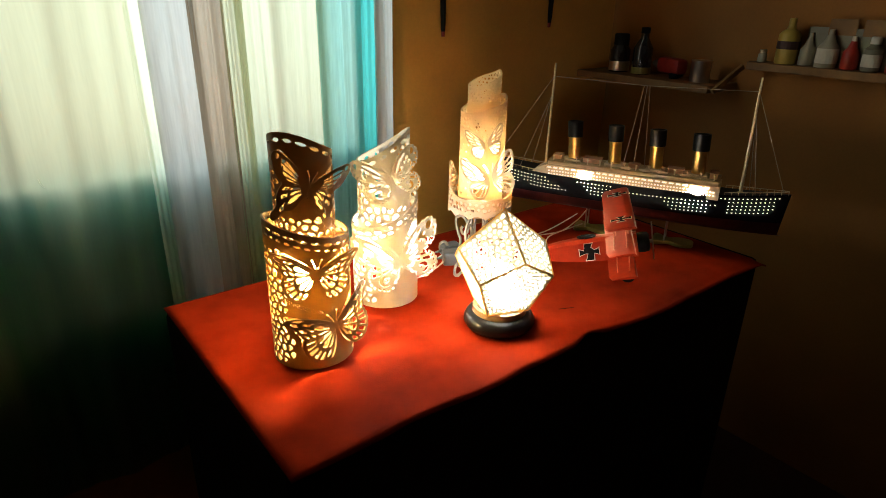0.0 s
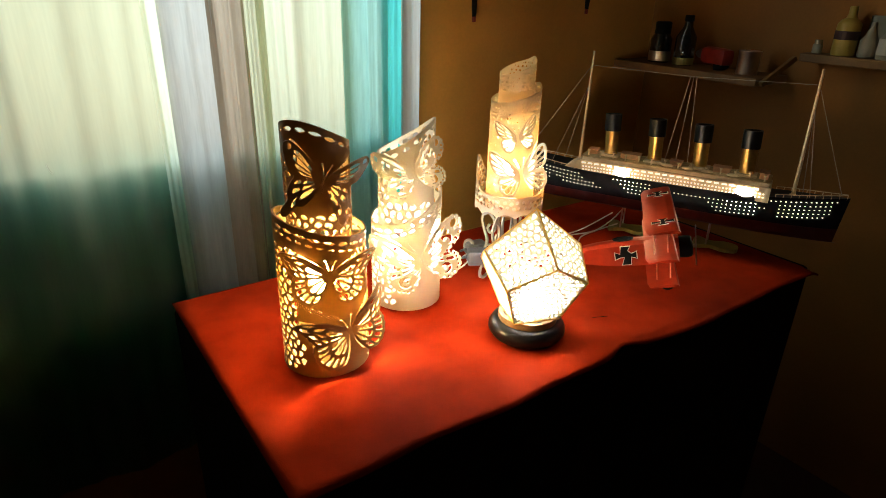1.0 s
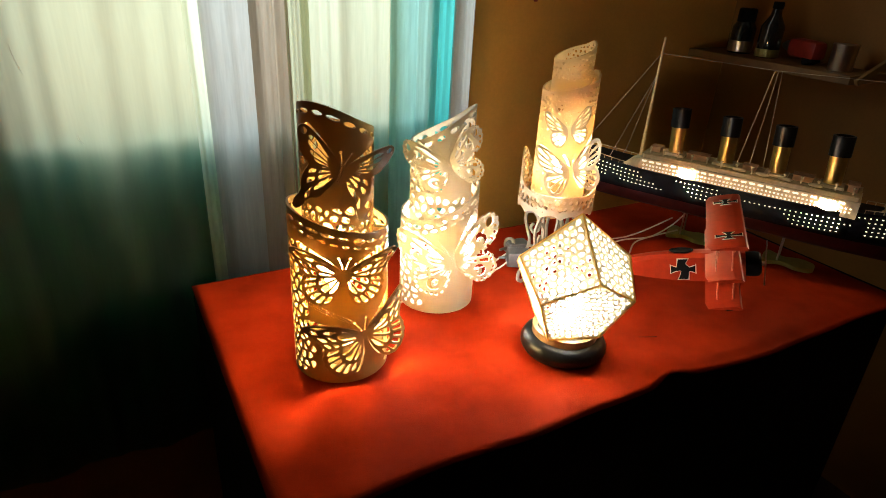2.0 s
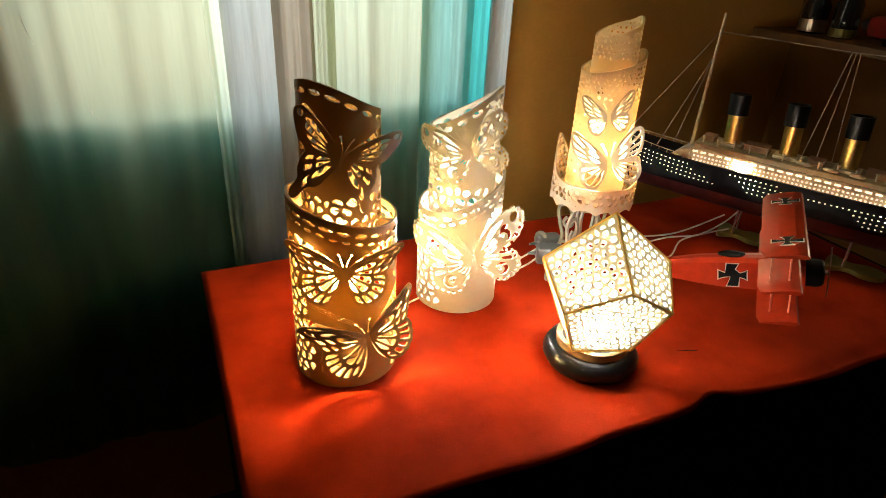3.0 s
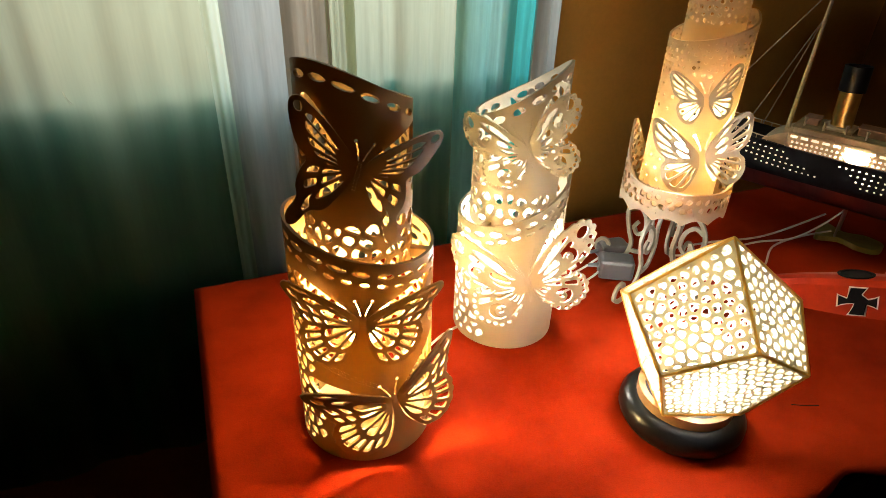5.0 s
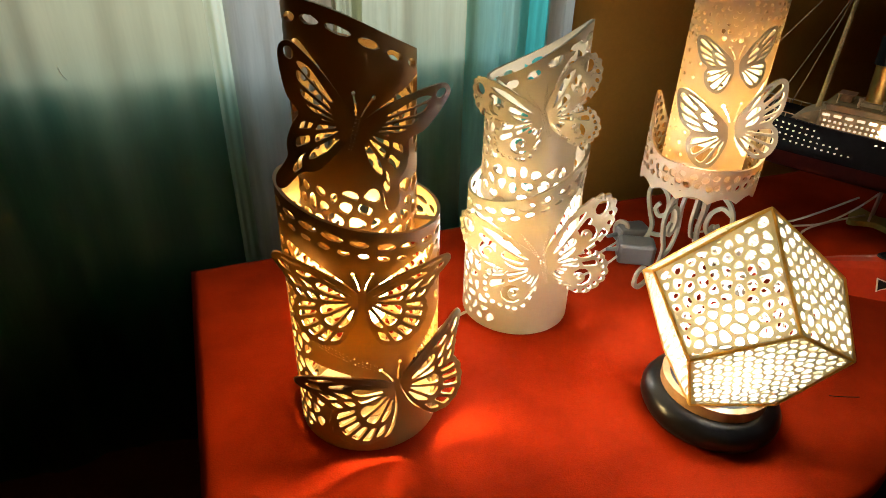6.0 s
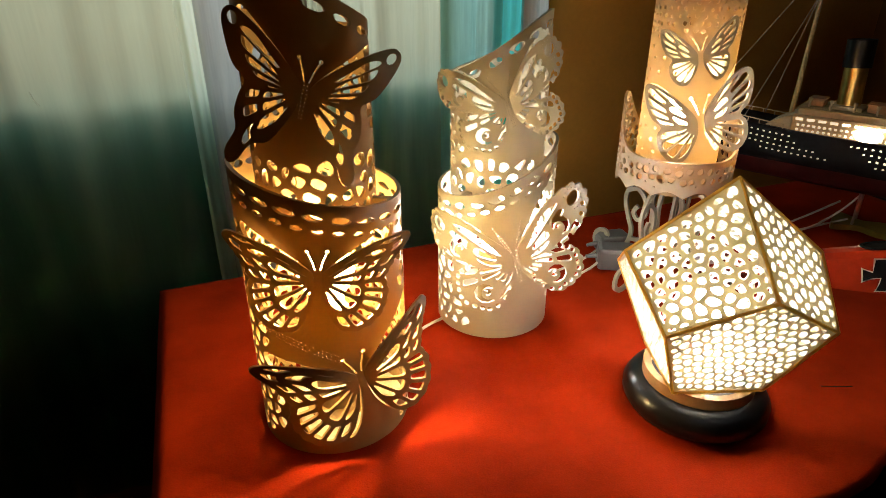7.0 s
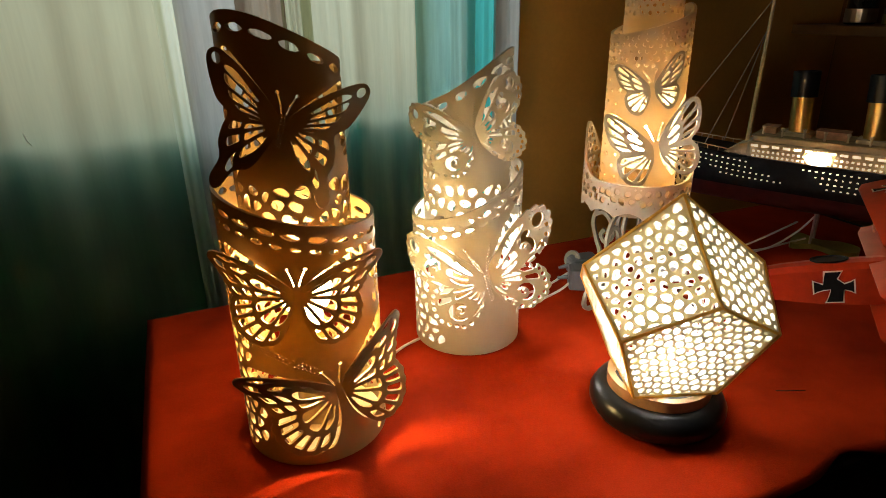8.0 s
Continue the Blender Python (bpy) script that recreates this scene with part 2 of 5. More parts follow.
def stones(rng, outer, avoid, gap, wall, test=None, convex=False, jitter=0.3, margin=1.0):
    """Holes like pebbles in a net of even walls."""
    lo, hi = np.min(outer, axis=0) - gap, np.max(outer, axis=0) + gap
    seeds, row, y = [], 0, lo[1]
    while y < hi[1]:
        x = lo[0] + (row % 2) * gap / 2
        while x < hi[0]:
            seeds.append((x + rng.uniform(-jitter, jitter) * gap, y + rng.uniform(-jitter, jitter) * gap))
            x += gap
        y += gap * 0.87
        row += 1
    pts = np.array(seeds)
    spots = [(np.array(a).mean(0), a) for a in avoid]
    spots = [(c, float(np.linalg.norm(np.array(a) - c, axis=1).max()), a) for c, a in spots]
    out = []
    for i in np.where(inside(outer, pts))[0]:
        x, y = seeds[i]
        if test and not test(x, y):
            continue
        g = gap * 1.2
        poly = [(x - g, y - g), (x + g, y - g), (x + g, y + g), (x - g, y + g)]
        d = np.linalg.norm(pts - pts[i], axis=1)
        for j in np.where((d < 2.4 * gap) & (d > 0))[0]:
            nx, ny = (pts[j] - pts[i]) / d[j]
            k = d[j] / 2 - wall / 2
            poly = clip(poly, x + nx * k, y + ny * k, nx, ny)
            if len(poly) < 3:
                break
        if convex and len(poly) >= 3:
            for a, b in zip(outer, outer[1:] + outer[:1]):
                ex, ey = b[0] - a[0], b[1] - a[1]
                l = math.hypot(ex, ey)
                nx, ny = ey / l, -ex / l
                poly = clip(poly, a[0] - nx * margin, a[1] - ny * margin, nx, ny)
                if len(poly) < 3:
                    break
        if len(poly) < 3:
            continue
        ring = np.array(poly)
        c = ring.mean(0)
        if np.linalg.norm(ring - c, axis=1).min() < 0.13 * gap:
            continue
        wide = c + (ring - c) * 1.25
        if not convex and not inside(outer, wide).all():
            continue
        if any(abs(c[0] - q[0]) < w + 2 * gap and abs(c[1] - q[1]) < w + 2 * gap and inside(a, np.vstack([wide, c[None], (wide + c) / 2])).any() for q, w, a in spots):
            continue
        poly = [p for p, q in zip(poly, poly[1:] + poly[:1]) if math.hypot(p[0] - q[0], p[1] - q[1]) > 0.05 * gap]
        if len(poly) >= 3:
            out.append(soften(poly))
    return out


def soften(poly, times=1):
    for _ in range(times):
        out = []
        for a, b in zip(poly, poly[1:] + poly[:1]):
            out += [(a[0] * 0.75 + b[0] * 0.25, a[1] * 0.75 + b[1] * 0.25), (a[0] * 0.25 + b[0] * 0.75, a[1] * 0.25 + b[1] * 0.75)]
        poly = out
    return poly


def oval(x, y, a, b, turn=0.0, n=12):
    c, s = math.cos(turn), math.sin(turn)
    return [(x + a * math.cos(2 * math.pi * i / n) * c - b * math.sin(2 * math.pi * i / n) * s,
             y + a * math.cos(2 * math.pi * i / n) * s + b * math.sin(2 * math.pi * i / n) * c) for i in range(n)]


# ---- the room ----
def structure(name, label, *boxes, material, bevel=0.0):
    bm = bmesh.new()
    for b in boxes:
        box(bm, *b, bevel)
    ob = part(name, bm, material, None)
    return tagged(ob, label, name.split("_")[0], kind="structure")


ROOM_L, ROOM_F, ROOM_H, T = -2.2, -2.6, 2.6, 0.14
structure("floor", "dark reddish brown floor in deep shade", (ROOM_L, WALL_X, ROOM_F, WALL_Y, -0.1, 0.0), material=M_FLOOR)
structure("ceiling", "plain pale painted ceiling", (ROOM_L - T, WALL_X + T, ROOM_F - T, WALL_Y + T, ROOM_H, ROOM_H + 0.1), material=M_CEIL)
structure("wall_north", "ochre painted wall with the window behind the curtains",
          (ROOM_L - T, WIN_L, WALL_Y, WALL_Y + T, 0, ROOM_H), (WIN_R, WALL_X + T, WALL_Y, WALL_Y + T, 0, ROOM_H),
          (WIN_L, WIN_R, WALL_Y, WALL_Y + T, 0, SILL), (WIN_L, WIN_R, WALL_Y, WALL_Y + T, WIN_T, ROOM_H), material=M_WALL)
structure("wall_east", "ochre wall behind the shelves, coloured darker for its dimmer light", (WALL_X, WALL_X + T, ROOM_F, WALL_Y, 0, ROOM_H), material=M_WALL_DIM)
structure("wall_west", "ochre painted wall", (ROOM_L - T, ROOM_L, ROOM_F, WALL_Y, 0, ROOM_H), material=M_WALL_DIM)
structure("wall_south", "ochre painted wall", (ROOM_L - T, WALL_X + T, ROOM_F - T, ROOM_F, 0, ROOM_H), material=M_WALL_DIM)


# Unseen ledge, added to shape how daylight falls off down the curtains.
structure("window_sill", "unseen ledge added behind the curtains to cut off light", (WIN_L, WIN_R + 0.02, 0.746, WALL_Y - 0.0005, SILL - 0.03, SILL), material=M_CEIL)


# ---- curtains ----
def curtain(label, material, x0, x1, y, folds, depth, seed, bottom=0.30, top=2.2, sway=0.0):
    """A hanging cloth with folds that run down it."""
    rng = random.Random(seed)
    bm = bmesh.new()
    nx, nz = max(24, int((x1 - x0) * 260)), 26
    ph = [rng.uniform(0, 6.28) for _ in range(6)]
    grid = []
    for i in range(nx + 1):
        s = i / nx
        col = []
        for k in range(nz + 1):
            h = k / nz
            z = bottom + (top - bottom) * h
            w = s + 0.02 * math.sin(3.1 * h + ph[0])
            a = math.sin(2 * math.pi * folds * w + ph[1]) + 0.45 * math.sin(2 * math.pi * folds * 2.3 * w + ph[2] + 0.8 * h) + 0.2 * math.sin(2 * math.pi * folds * 5.1 * w + ph[3] + 1.5 * h)
            x = x0 + (x1 - x0) * s + 0.25 * depth * math.cos(2 * math.pi * folds * w + ph[1]) + sway * (1 - h)
            col.append(bm.verts.new((x, y + depth * 0.5 * a + 0.003 * math.sin(9 * h + ph[4] + 7 * s), z)))
        grid.append(col)
    for a, b in zip(grid, grid[1:]):
        for k in range(nz):
            bm.faces.new((a[k], b[k], b[k + 1], a[k + 1]))
    ob = part("curtain", bm, material, None)
    ob.data.shade_smooth()
    return tagged(ob, label, "curtain", "curtains at the window")


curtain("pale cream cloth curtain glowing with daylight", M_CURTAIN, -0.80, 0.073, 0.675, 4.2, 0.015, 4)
# Sheet added behind the curtain: stands in for teal gloom below the sill.
curtain("added turquoise sheet that tints the light below the sill", M_SILL_TINT, -0.80, 0.53, 0.699, 6.0, 0.005, 51, 0.30, 0.902)
curtain("narrow bright hem of the pale curtain", M_CURTAIN_HEM, 0.066, 0.093, 0.670, 0.7, 0.008, 44)
curtain("grey-lilac gathered curtain edge hanging in folds", M_CURTAIN_GREY, 0.088, 0.168, 0.656, 0.8, 0.014, 9)
curtain("dull brown-grey curtain fold beside the pale one", M_CURTAIN_BROWN, 0.158, 0.222, 0.664, 0.9, 0.016, 13)
curtain("thin pale curtain edge catching daylight", M_CURTAIN, 0.213, 0.252, 0.658, 1.0, 0.014, 17)
curtain("pale cream cloth curtain lit from behind", M_CURTAIN_SHEER, 0.240, 0.425, 0.675, 1.6, 0.020, 21)
curtain("pale aqua cloth curtain lit from behind", M_CURTAIN_AQUA, 0.405, 0.495, 0.670, 1.5, 0.016, 26)
curtain("turquoise cloth curtain lit from behind", M_CURTAIN_TEAL, 0.485, 0.532, 0.664, 1.0, 0.014, 30)
curtain("grey-lilac curtain edge beside the bare wall", M_CURTAIN_GREY, 0.520, 0.572, 0.655, 1.2, 0.014, 37)


def loose_thread(pts):
    bm = bmesh.new()
    rod(bm, smooth_line(pts, 5), 0.0005, 5)
    tagged(part("thread", bm, M_CORD_PALE, None), "loose pale thread hanging on the curtain", "thread", "threads on the curtain")


M_CORD_PALE = shade("pale_thread", (0.75, 0.75, 0.62), rough=0.8)
loose_thread([(-0.160, 0.663, 1.048), (-0.1575, 0.662, 1.030), (-0.152, 0.662, 1.010)])
loose_thread([(-0.103, 0.663, 0.920), (-0.101, 0.662, 0.911), (-0.097, 0.662, 0.905)])


# ---- the table ----
def cloth_table():
    t = thing("table", "table draped to the floor in dark cloth", "table", (0, 0, 0))
    bm = bmesh.new()
    box(bm, 0.004, 0.976, 0.004, 0.462, 0.0, TABLE - 0.006, 0.012)
    part("drape", bm, M_DRAPE, t, "black cloth falling straight to the floor")
    return t


def table_cover():
    """The red cover: a soft sheet with an uneven rim."""
    nx, ny = 120, 60
    bm = bmesh.new()
    rows = []
    for i in range(nx + 1):
        row = []
        for k in range(ny + 1):
            u, v = i / nx, k / ny
            x, y = 0.004 + 0.968 * u, 0.003 + 0.458 * v
            e = 1 - v
            y += (0.006 * noise.noise((x * 9, 2.0, 0)) + 0.010 * math.exp(-((x - 0.475) / 0.022) ** 2)) * max(0, e) ** 8
            y -= 0.013 * min(1.0, max(0.0, (x - 0.45) / 0.2)) * max(0, e) ** 3
            z = TABLE - 0.0015 + 0.0012 * noise.noise((x * 7, y * 7, 1.3)) + 0.0006 * noise.noise((x * 30, y * 30, 4))
            d = min(x - 0.004, 0.972 - x, y - 0.003, 0.461 - y)
            z -= 0.004 * max(0.0, 1 - max(d, 0) / 0.012) ** 2
            z -= 0.012 * max(0.0, (x - 0.93) / 0.045) ** 2
            row.append(bm.verts.new((x, y, z)))
        rows.append(row)
    for a, b in zip(rows, rows[1:]):
        for k in range(ny):
            bm.faces.new((a[k], b[k], b[k + 1], a[k + 1]))
    ob = part("table_cover", bm, M_CLOTH, None)
    ob.data.shade_smooth()
    mod = ob.modifiers.new("thickness", "SOLIDIFY")
    mod.thickness, mod.offset = 0.003, -1
    return tagged(ob, "bright red smooth cover lying on the draped table", "tablecloth")


cloth_table()
table_cover()


# ---- pierced butterfly lamps ----
def reach(outline, root, deg):
    """How far the outline lies from the root along a direction."""
    d = Vector((math.cos(radians(deg)), math.sin(radians(deg))))
    best = 0.0
    for a, b in zip(outline, outline[1:] + outline[:1]):
        ax, ay, bx, by = a[0] - root[0], a[1] - root[1], b[0] - root[0], b[1] - root[1]
        ca, cb = d.x * ay - d.y * ax, d.x * by - d.y * bx
        if ca * cb <= 0 and ca != cb:
            k = ca / (ca - cb)
            best = max(best, (ax + (bx - ax) * k) * d.x + (ay + (by - ay) * k) * d.y)
    return best


def inset(poly, w):
    """The polygon drawn in by w all round."""
    area = sum(a[0] * b[1] - b[0] * a[1] for a, b in zip(poly, poly[1:] + poly[:1]))
    if area < 0:
        poly = poly[::-1]
    out = []
    n = len(poly)
    for k in range(n):
        a, b, c = (Vector(poly[(k + q) % n]) for q in (-1, 0, 1))
        e, f = (b - a).normalized(), (c - b).normalized()
        n1, n2 = Vector((-e.y, e.x)), Vector((-f.y, f.x))
        m = n1 + n2
        if m.length < 0.2:
            m = n1
        m.normalize()
        d = w / max(0.45, m.dot(n1))
        out.append((b.x + m.x * d, b.y + m.y * d))
    return out


def fan(outline, cells, root=(2.0, 0.0), vein=1.25):
    """Cells between veins that spread from the root: two angles and two shares of the reach each."""
    holes = []
    for a0, a1, f0, f1 in cells:
        am = (a0 + a1) / 2
        pts = []
        for a, f in ((a0, f0), (am, f0), (a1, f0), (a1, (f0 + f1) / 2), (a1, f1), (am, f1 + 0.015), (a0, f1), (a0, (f0 + f1) / 2)):
            r = min(reach(outline, root, a), reach(outline, root, am) * 1.25) * f
            pts.append((root[0] + r * math.cos(radians(a)), root[1] + r * math.sin(radians(a))))
        ring = inset(pts, vein / 2)
        if max(Vector(p).length for p in ring) < 80:
            holes.append(soften(ring, 2))
    return holes


def crescent(x, y, r, w, a0, a1, n=9):
    """A curl: an arc that tapers at both ends."""
    outer, inner = [], []
    for i in range(n):
        t = i / (n - 1)
        a = radians(a0 + (a1 - a0) * t)
        k = w * math.sin(math.pi * (0.08 + 0.84 * t))
        rr = r * (1 - 0.25 * t)
        outer.append((x + (rr + k / 2) * math.cos(a), y + (rr + k / 2) * math.sin(a)))
        inner.append((x + (rr - k / 2) * math.cos(a), y + (rr - k / 2) * math.sin(a)))
    return outer + inner[::-1]


def along(outline, share, deg, root=(2.0, 0.0)):
    """The point at a share of the wing's reach in a direction."""
    r = reach(outline, root, deg) * share
    return (root[0] + r * math.cos(radians(deg)), root[1] + r * math.sin(radians(deg)))


def wing_monarch():
    o = smooth_line([(2.5, 5), (14, 14.5), (28, 22), (42, 26.5), (50, 27.5), (53, 24.5), (50.5, 20), (45, 14.5), (41.5, 8), (38, 1), (40, -7), (38.5, -17), (33, -26), (23, -31.5), (12, -30), (5, -18), (2.5, -6)], 6, True)
    k = [1 + (0.03 * abs(math.sin(i * 0.7)) if p.length > 25 and p.y < 18 else 0) for i, p in enumerate(o)]
    o = [(max(2.2, p.x * q), p.y * q) for p, q in zip(o, k)]
    cells = [(34, 44, 0.15, 0.46), (35.5, 42, 0.50, 0.72), (15, 33, 0.13, 0.53), (0, 14, 0.14, 0.58), (25, 34.5, 0.57, 0.74), (14.5, 24, 0.57, 0.72), (1, 13.5, 0.62, 0.76), (28.5, 35, 0.78, 0.96), (22, 28, 0.78, 0.93), (13, 21, 0.76, 0.92), (2, 12, 0.80, 0.93),
             (-27, -2, 0.13, 0.59), (-53, -28, 0.12, 0.60), (-76, -54, 0.17, 0.60), (-11, -1, 0.64, 0.93), (-22, -12, 0.63, 0.92), (-34, -23, 0.64, 0.93), (-46, -35, 0.65, 0.92), (-58, -47, 0.65, 0.93), (-71, -59, 0.66, 0.91)]
    return o, fan(o, cells, vein=1.7)


def wing_swallowtail():
    o = smooth_line([(2.5, 4), (12, 15), (26, 26), (40, 33.5), (46, 32), (47, 26), (43, 15), (38, 6), (31, 0), (33, -8), (34, -18), (32, -27), (36, -39), (34, -46), (29, -44), (23, -33), (14, -29), (6, -15), (2.5, -6)], 4, True)
    o = [(max(2.2, p.x), p.y) for p in o]
    cells = [(33.5, 43, 0.30, 0.80), (24.5, 34.5, 0.28, 0.76), (14.5, 24.5, 0.27, 0.74), (5, 14.5, 0.27, 0.70), (-4, 4, 0.30, 0.58)]
    cells += [(-23, -7, 0.24, 0.60), (-20, -7, 0.64, 0.89), (-41, -24, 0.20, 0.57), (-38, -25, 0.62, 0.87), (-63, -43, 0.20, 0.60), (-56, -44, 0.64, 0.78)]
    return o, fan(o, cells, vein=1.5) + [oval(41.6, 28.2, 2.6, 3.3, -0.5)]


def wing_lace():
    o = smooth_line([(2.5, 8), (11, 20), (22, 31), (33, 37), (42, 38), (47.5, 32), (46.5, 23), (41, 14), (33, 8), (28, 5), (34, 2), (38, -6), (36.5, -15), (30, -21), (20, -24), (10, -18), (2.5, -6)], 9, True)
    out = []
    for i, p in enumerate(o):
        k = 1 + (0.04 * abs(math.sin(i * 0.52)) if p.length > 26 else 0)
        out.append((max(2.2, p.x * k), p.y * k))
    o = out
    holes = [oval(39.6, 31.2, 3.6, 4.8, -0.7)]
    for a in range(6, 34, 5):
        holes.append(oval(*along(o, 0.92, a), 1.6, 1.9, radians(a), 8))
    for a in range(-70, 4, 7):
        holes.append(oval(*along(o, 0.91, a), 1.4, 1.6, radians(a), 8))
    for k in range(11):
        a = radians(-50 + 250 * k / 10)
        holes.append(oval(39.6 + 5.3 * math.cos(a - 0.7), 31.2 + 6.3 * math.sin(a - 0.7), 0.5, 0.5, 0, 5))
    holes += fan(o, [(47, 58, 0.22, 0.84), (31, 45, 0.19, 0.43), (14, 29, 0.17, 0.42), (0, 12, 0.22, 0.58), (1, 12, 0.63, 0.84), (13, 19, 0.64, 0.84), (38, 45, 0.50, 0.70), (20, 26, 0.76, 0.86),
                     (-14, -2, 0.22, 0.52), (-13, -3, 0.57, 0.82), (-74, -53, 0.20, 0.52), (-70, -54, 0.57, 0.80), (-31, -16, 0.17, 0.33), (-50, -33, 0.17, 0.33)], vein=0.75)
    holes += [crescent(28.5, 17.0, 5.2, 3.8, -80, 190), crescent(28.2, 16.8, 1.5, 1.5, 40, 260), crescent(20.5, -12.2, 5.6, 4.0, -115, 150), crescent(20.6, -12.0, 1.8, 1.8, 60, 300)]
    return o, holes


def wing_plain():
    o = smooth_line([(2.5, 4), (11, 16), (23, 27), (32, 31), (36, 28), (35, 18), (31, 8), (25, 2), (28, -4), (27, -14), (21, -22), (13, -23), (6, -14), (2.5, -6)], 4, True)
    o = [(max(2.2, p.x), p.y) for p in o]
    cells = [(33, 50, 0.22, 0.52), (8, 32, 0.20, 0.50), (46, 55, 0.40, 0.93), (37, 46, 0.56, 0.94), (28, 37, 0.54, 0.94), (18, 28, 0.54, 0.93), (7, 18, 0.54, 0.92),
             (-18, -2, 0.26, 0.92), (-35, -18, 0.22, 0.92), (-52, -35, 0.20, 0.92), (-70, -52, 0.22, 0.90)]
    return o, fan(o, cells, vein=1.7)


def turned(p, deg, k=1.0):
    c, s = math.cos(radians(deg)) * k, math.sin(radians(deg)) * k
    return (p[0] * c - p[1] * s, p[0] * s + p[1] * c)


class Butterfly:
    """A butterfly cut from a tube, its wings bent away from it: lift and curl, or lift alone round the tube. Millimetres on its sheet."""

    def __init__(self, wing, azimuth, height, turn, scale, bend_left, bend_right, antennae=True, dots=False, right_turn=0.0, left_turn=0.0):
        self.outline, self.cells = wing
        self.azimuth, self.height, self.turn, self.scale = azimuth, height, turn, scale
        self.bends = {-1: bend_left, 1: bend_right}
        self.antennae, self.dots = antennae, dots
        self.turns = {-1: left_turn, 1: right_turn}

    def on_sheet(self, radius, pts):
        u0 = radius * radians(self.azimuth - 90)
        return [(u0 + q[0], self.height + q[1]) for q in (turned(p, self.turn, self.scale) for p in pts)]

    def holes(self, radius):
        """The openings that the wings leave, and the feelers."""
        out = []
        for side in (-1, 1):
            out.append(self.on_sheet(radius, [(side * x, y) for x, y in self.outline]))
            if self.antennae:
                out.append(self.on_sheet(radius, [(side * x, y) for x, y in ((1.0, 7.0), (1.8, 6.6), (3.4, 12.0), (5.6, 17.0), (4.7, 17.5), (2.4, 12.4))]))
                out.append(self.on_sheet(radius, oval(side * 5.7, 18.4, 1.2, 1.2, 0, 8)))
            if self.dots:
                for k in range(11):
                    t = k / 10
                    for w in (-0.7, 0.7):
                        x = 1.6 + 6.5 * t + w * math.sin(math.pi * min(1, 0.15 + t))
                        out.append(self.on_sheet(radius, oval(side * x, 8 + 17 * t, 0.38, 0.38, 0, 5)))
        if self.dots or self.turn < -10:
            for k in range(9):
                for side in (-1, 1):
                    out.append(self.on_sheet(radius, oval(side * (1.1 - 0.4 * abs(k - 3) / 5), 5 - 2.2 * k, 0.42, 0.42, 0, 6)))
        return out

    def wings(self, radius, thickness, material, parent):
        az = radians(self.azimuth)
        n, t = Vector((math.cos(az), math.sin(az), 0)), Vector((-math.sin(az), math.cos(az), 0))
        sheet = pierced(self.outline, self.cells, 3.0)
        for side in (-1, 1):
            lift, curl = self.bends[side]

            def at(x, y, depth):
                d = max(0.0, x - 2.2) * self.scale
                if curl is None:
                    q = turned((side * x, y), self.turn + self.turns[side], self.scale)
                    a, r = az + q[0] / radius, radius + lift * d - depth
                    return Vector((math.cos(a) * r, math.sin(a) * r, self.height + q[1])) * 0.001
                c = 1 / math.sqrt(1 + lift * lift)
                q = turned((side * (2.2 + (x - 2.2) * c), y), self.turn + self.turns[side], self.scale)
                r = radius + lift * c * d - d * d / (2 * curl) - depth
                return (n * r + t * q[0] + Vector((0, 0, self.height + q[1]))) * 0.001
            vs, fs, border = sheet
            flip = (vs, fs if side > 0 else fs[:, ::-1], border if side > 0 else [(b, a) for a, b in border])
            thick("butterfly_wing", flip, lambda x, y: at(x, y, 0), lambda x, y: at(x, y, thickness), material, parent)


def tube(name, radius, thickness, top, bottom, holes, material, parent, label="", step=3.2):
    """A pierced tube: its sheet is rolled up, with the seam at the back. top and bottom give heights by azimuth."""
    around = 2 * math.pi * radius
    n = 96
    line = [(around * i / n, 90 + 360 * i / n) for i in range(n + 1)]
    outer = [(u, bottom(a)) for u, a in line] + [(u, top(a)) for u, a in line[::-1]]
    sheet = pierced(outer, holes, step)

    def at(u, v, depth):
        a = radians(90) + u / radius
        r = radius - depth
        return Vector((r * math.cos(a), r * math.sin(a), v)) * 0.001
    return thick(name, sheet, lambda u, v: at(u, v, 0), lambda u, v: at(u, v, thickness), material, parent, label, seam=around)


def tube_outline(radius, top, bottom, inset=1.5):
    around = 2 * math.pi * radius
    line = [(around * i / 60, 90 + 360 * i / 60) for i in range(61)]
    line[0], line[-1] = (inset, 90), (around - inset, 450)
    return [(u, bottom(a) + inset) for u, a in line] + [(u, top(a) - inset) for u, a in line[::-1]]


def rim_band(rng, radius, top, below, length, width, gap, start=100, end=440):
    """A row of long holes that follows the rim."""
    out, u = [], radius * radians(start - 90)
    while u < radius * radians(end - 90):
        a = 90 + math.degrees(u / radius)
        slope = (top(a + 3) - top(a - 3)) / (radius * radians(6))
        out.append(pebble(rng, u, top(a) - below, length * rng.uniform(0.85, 1.1), width * rng.uniform(0.85, 1.1), math.atan(slope), 10, 0.08))
        u += gap
    return out


def between(radius, a0, a1, v0=-1e9, v1=1e9):
    def test(u, v):
        a = 90 + math.degrees(u / radius)
        return a0 <= a <= a1 and v0 <= v <= v1
    return test


def bulb(parent, material, height, radius, cx=0.0, cy=0.0):
    bm = bmesh.new()
    r = radius
    lathe(bm, [(0, -1.5 * r), (0.55 * r, -1.5 * r), (0.55 * r, -0.9 * r), (0.85 * r, -0.5 * r), (r, 0), (0.86 * r, 0.5 * r), (0.5 * r, 0.86 * r), (0, r)], 20, (cx, cy, height))
    part("bulb", bm, material, parent, "glowing lamp bulb", True)


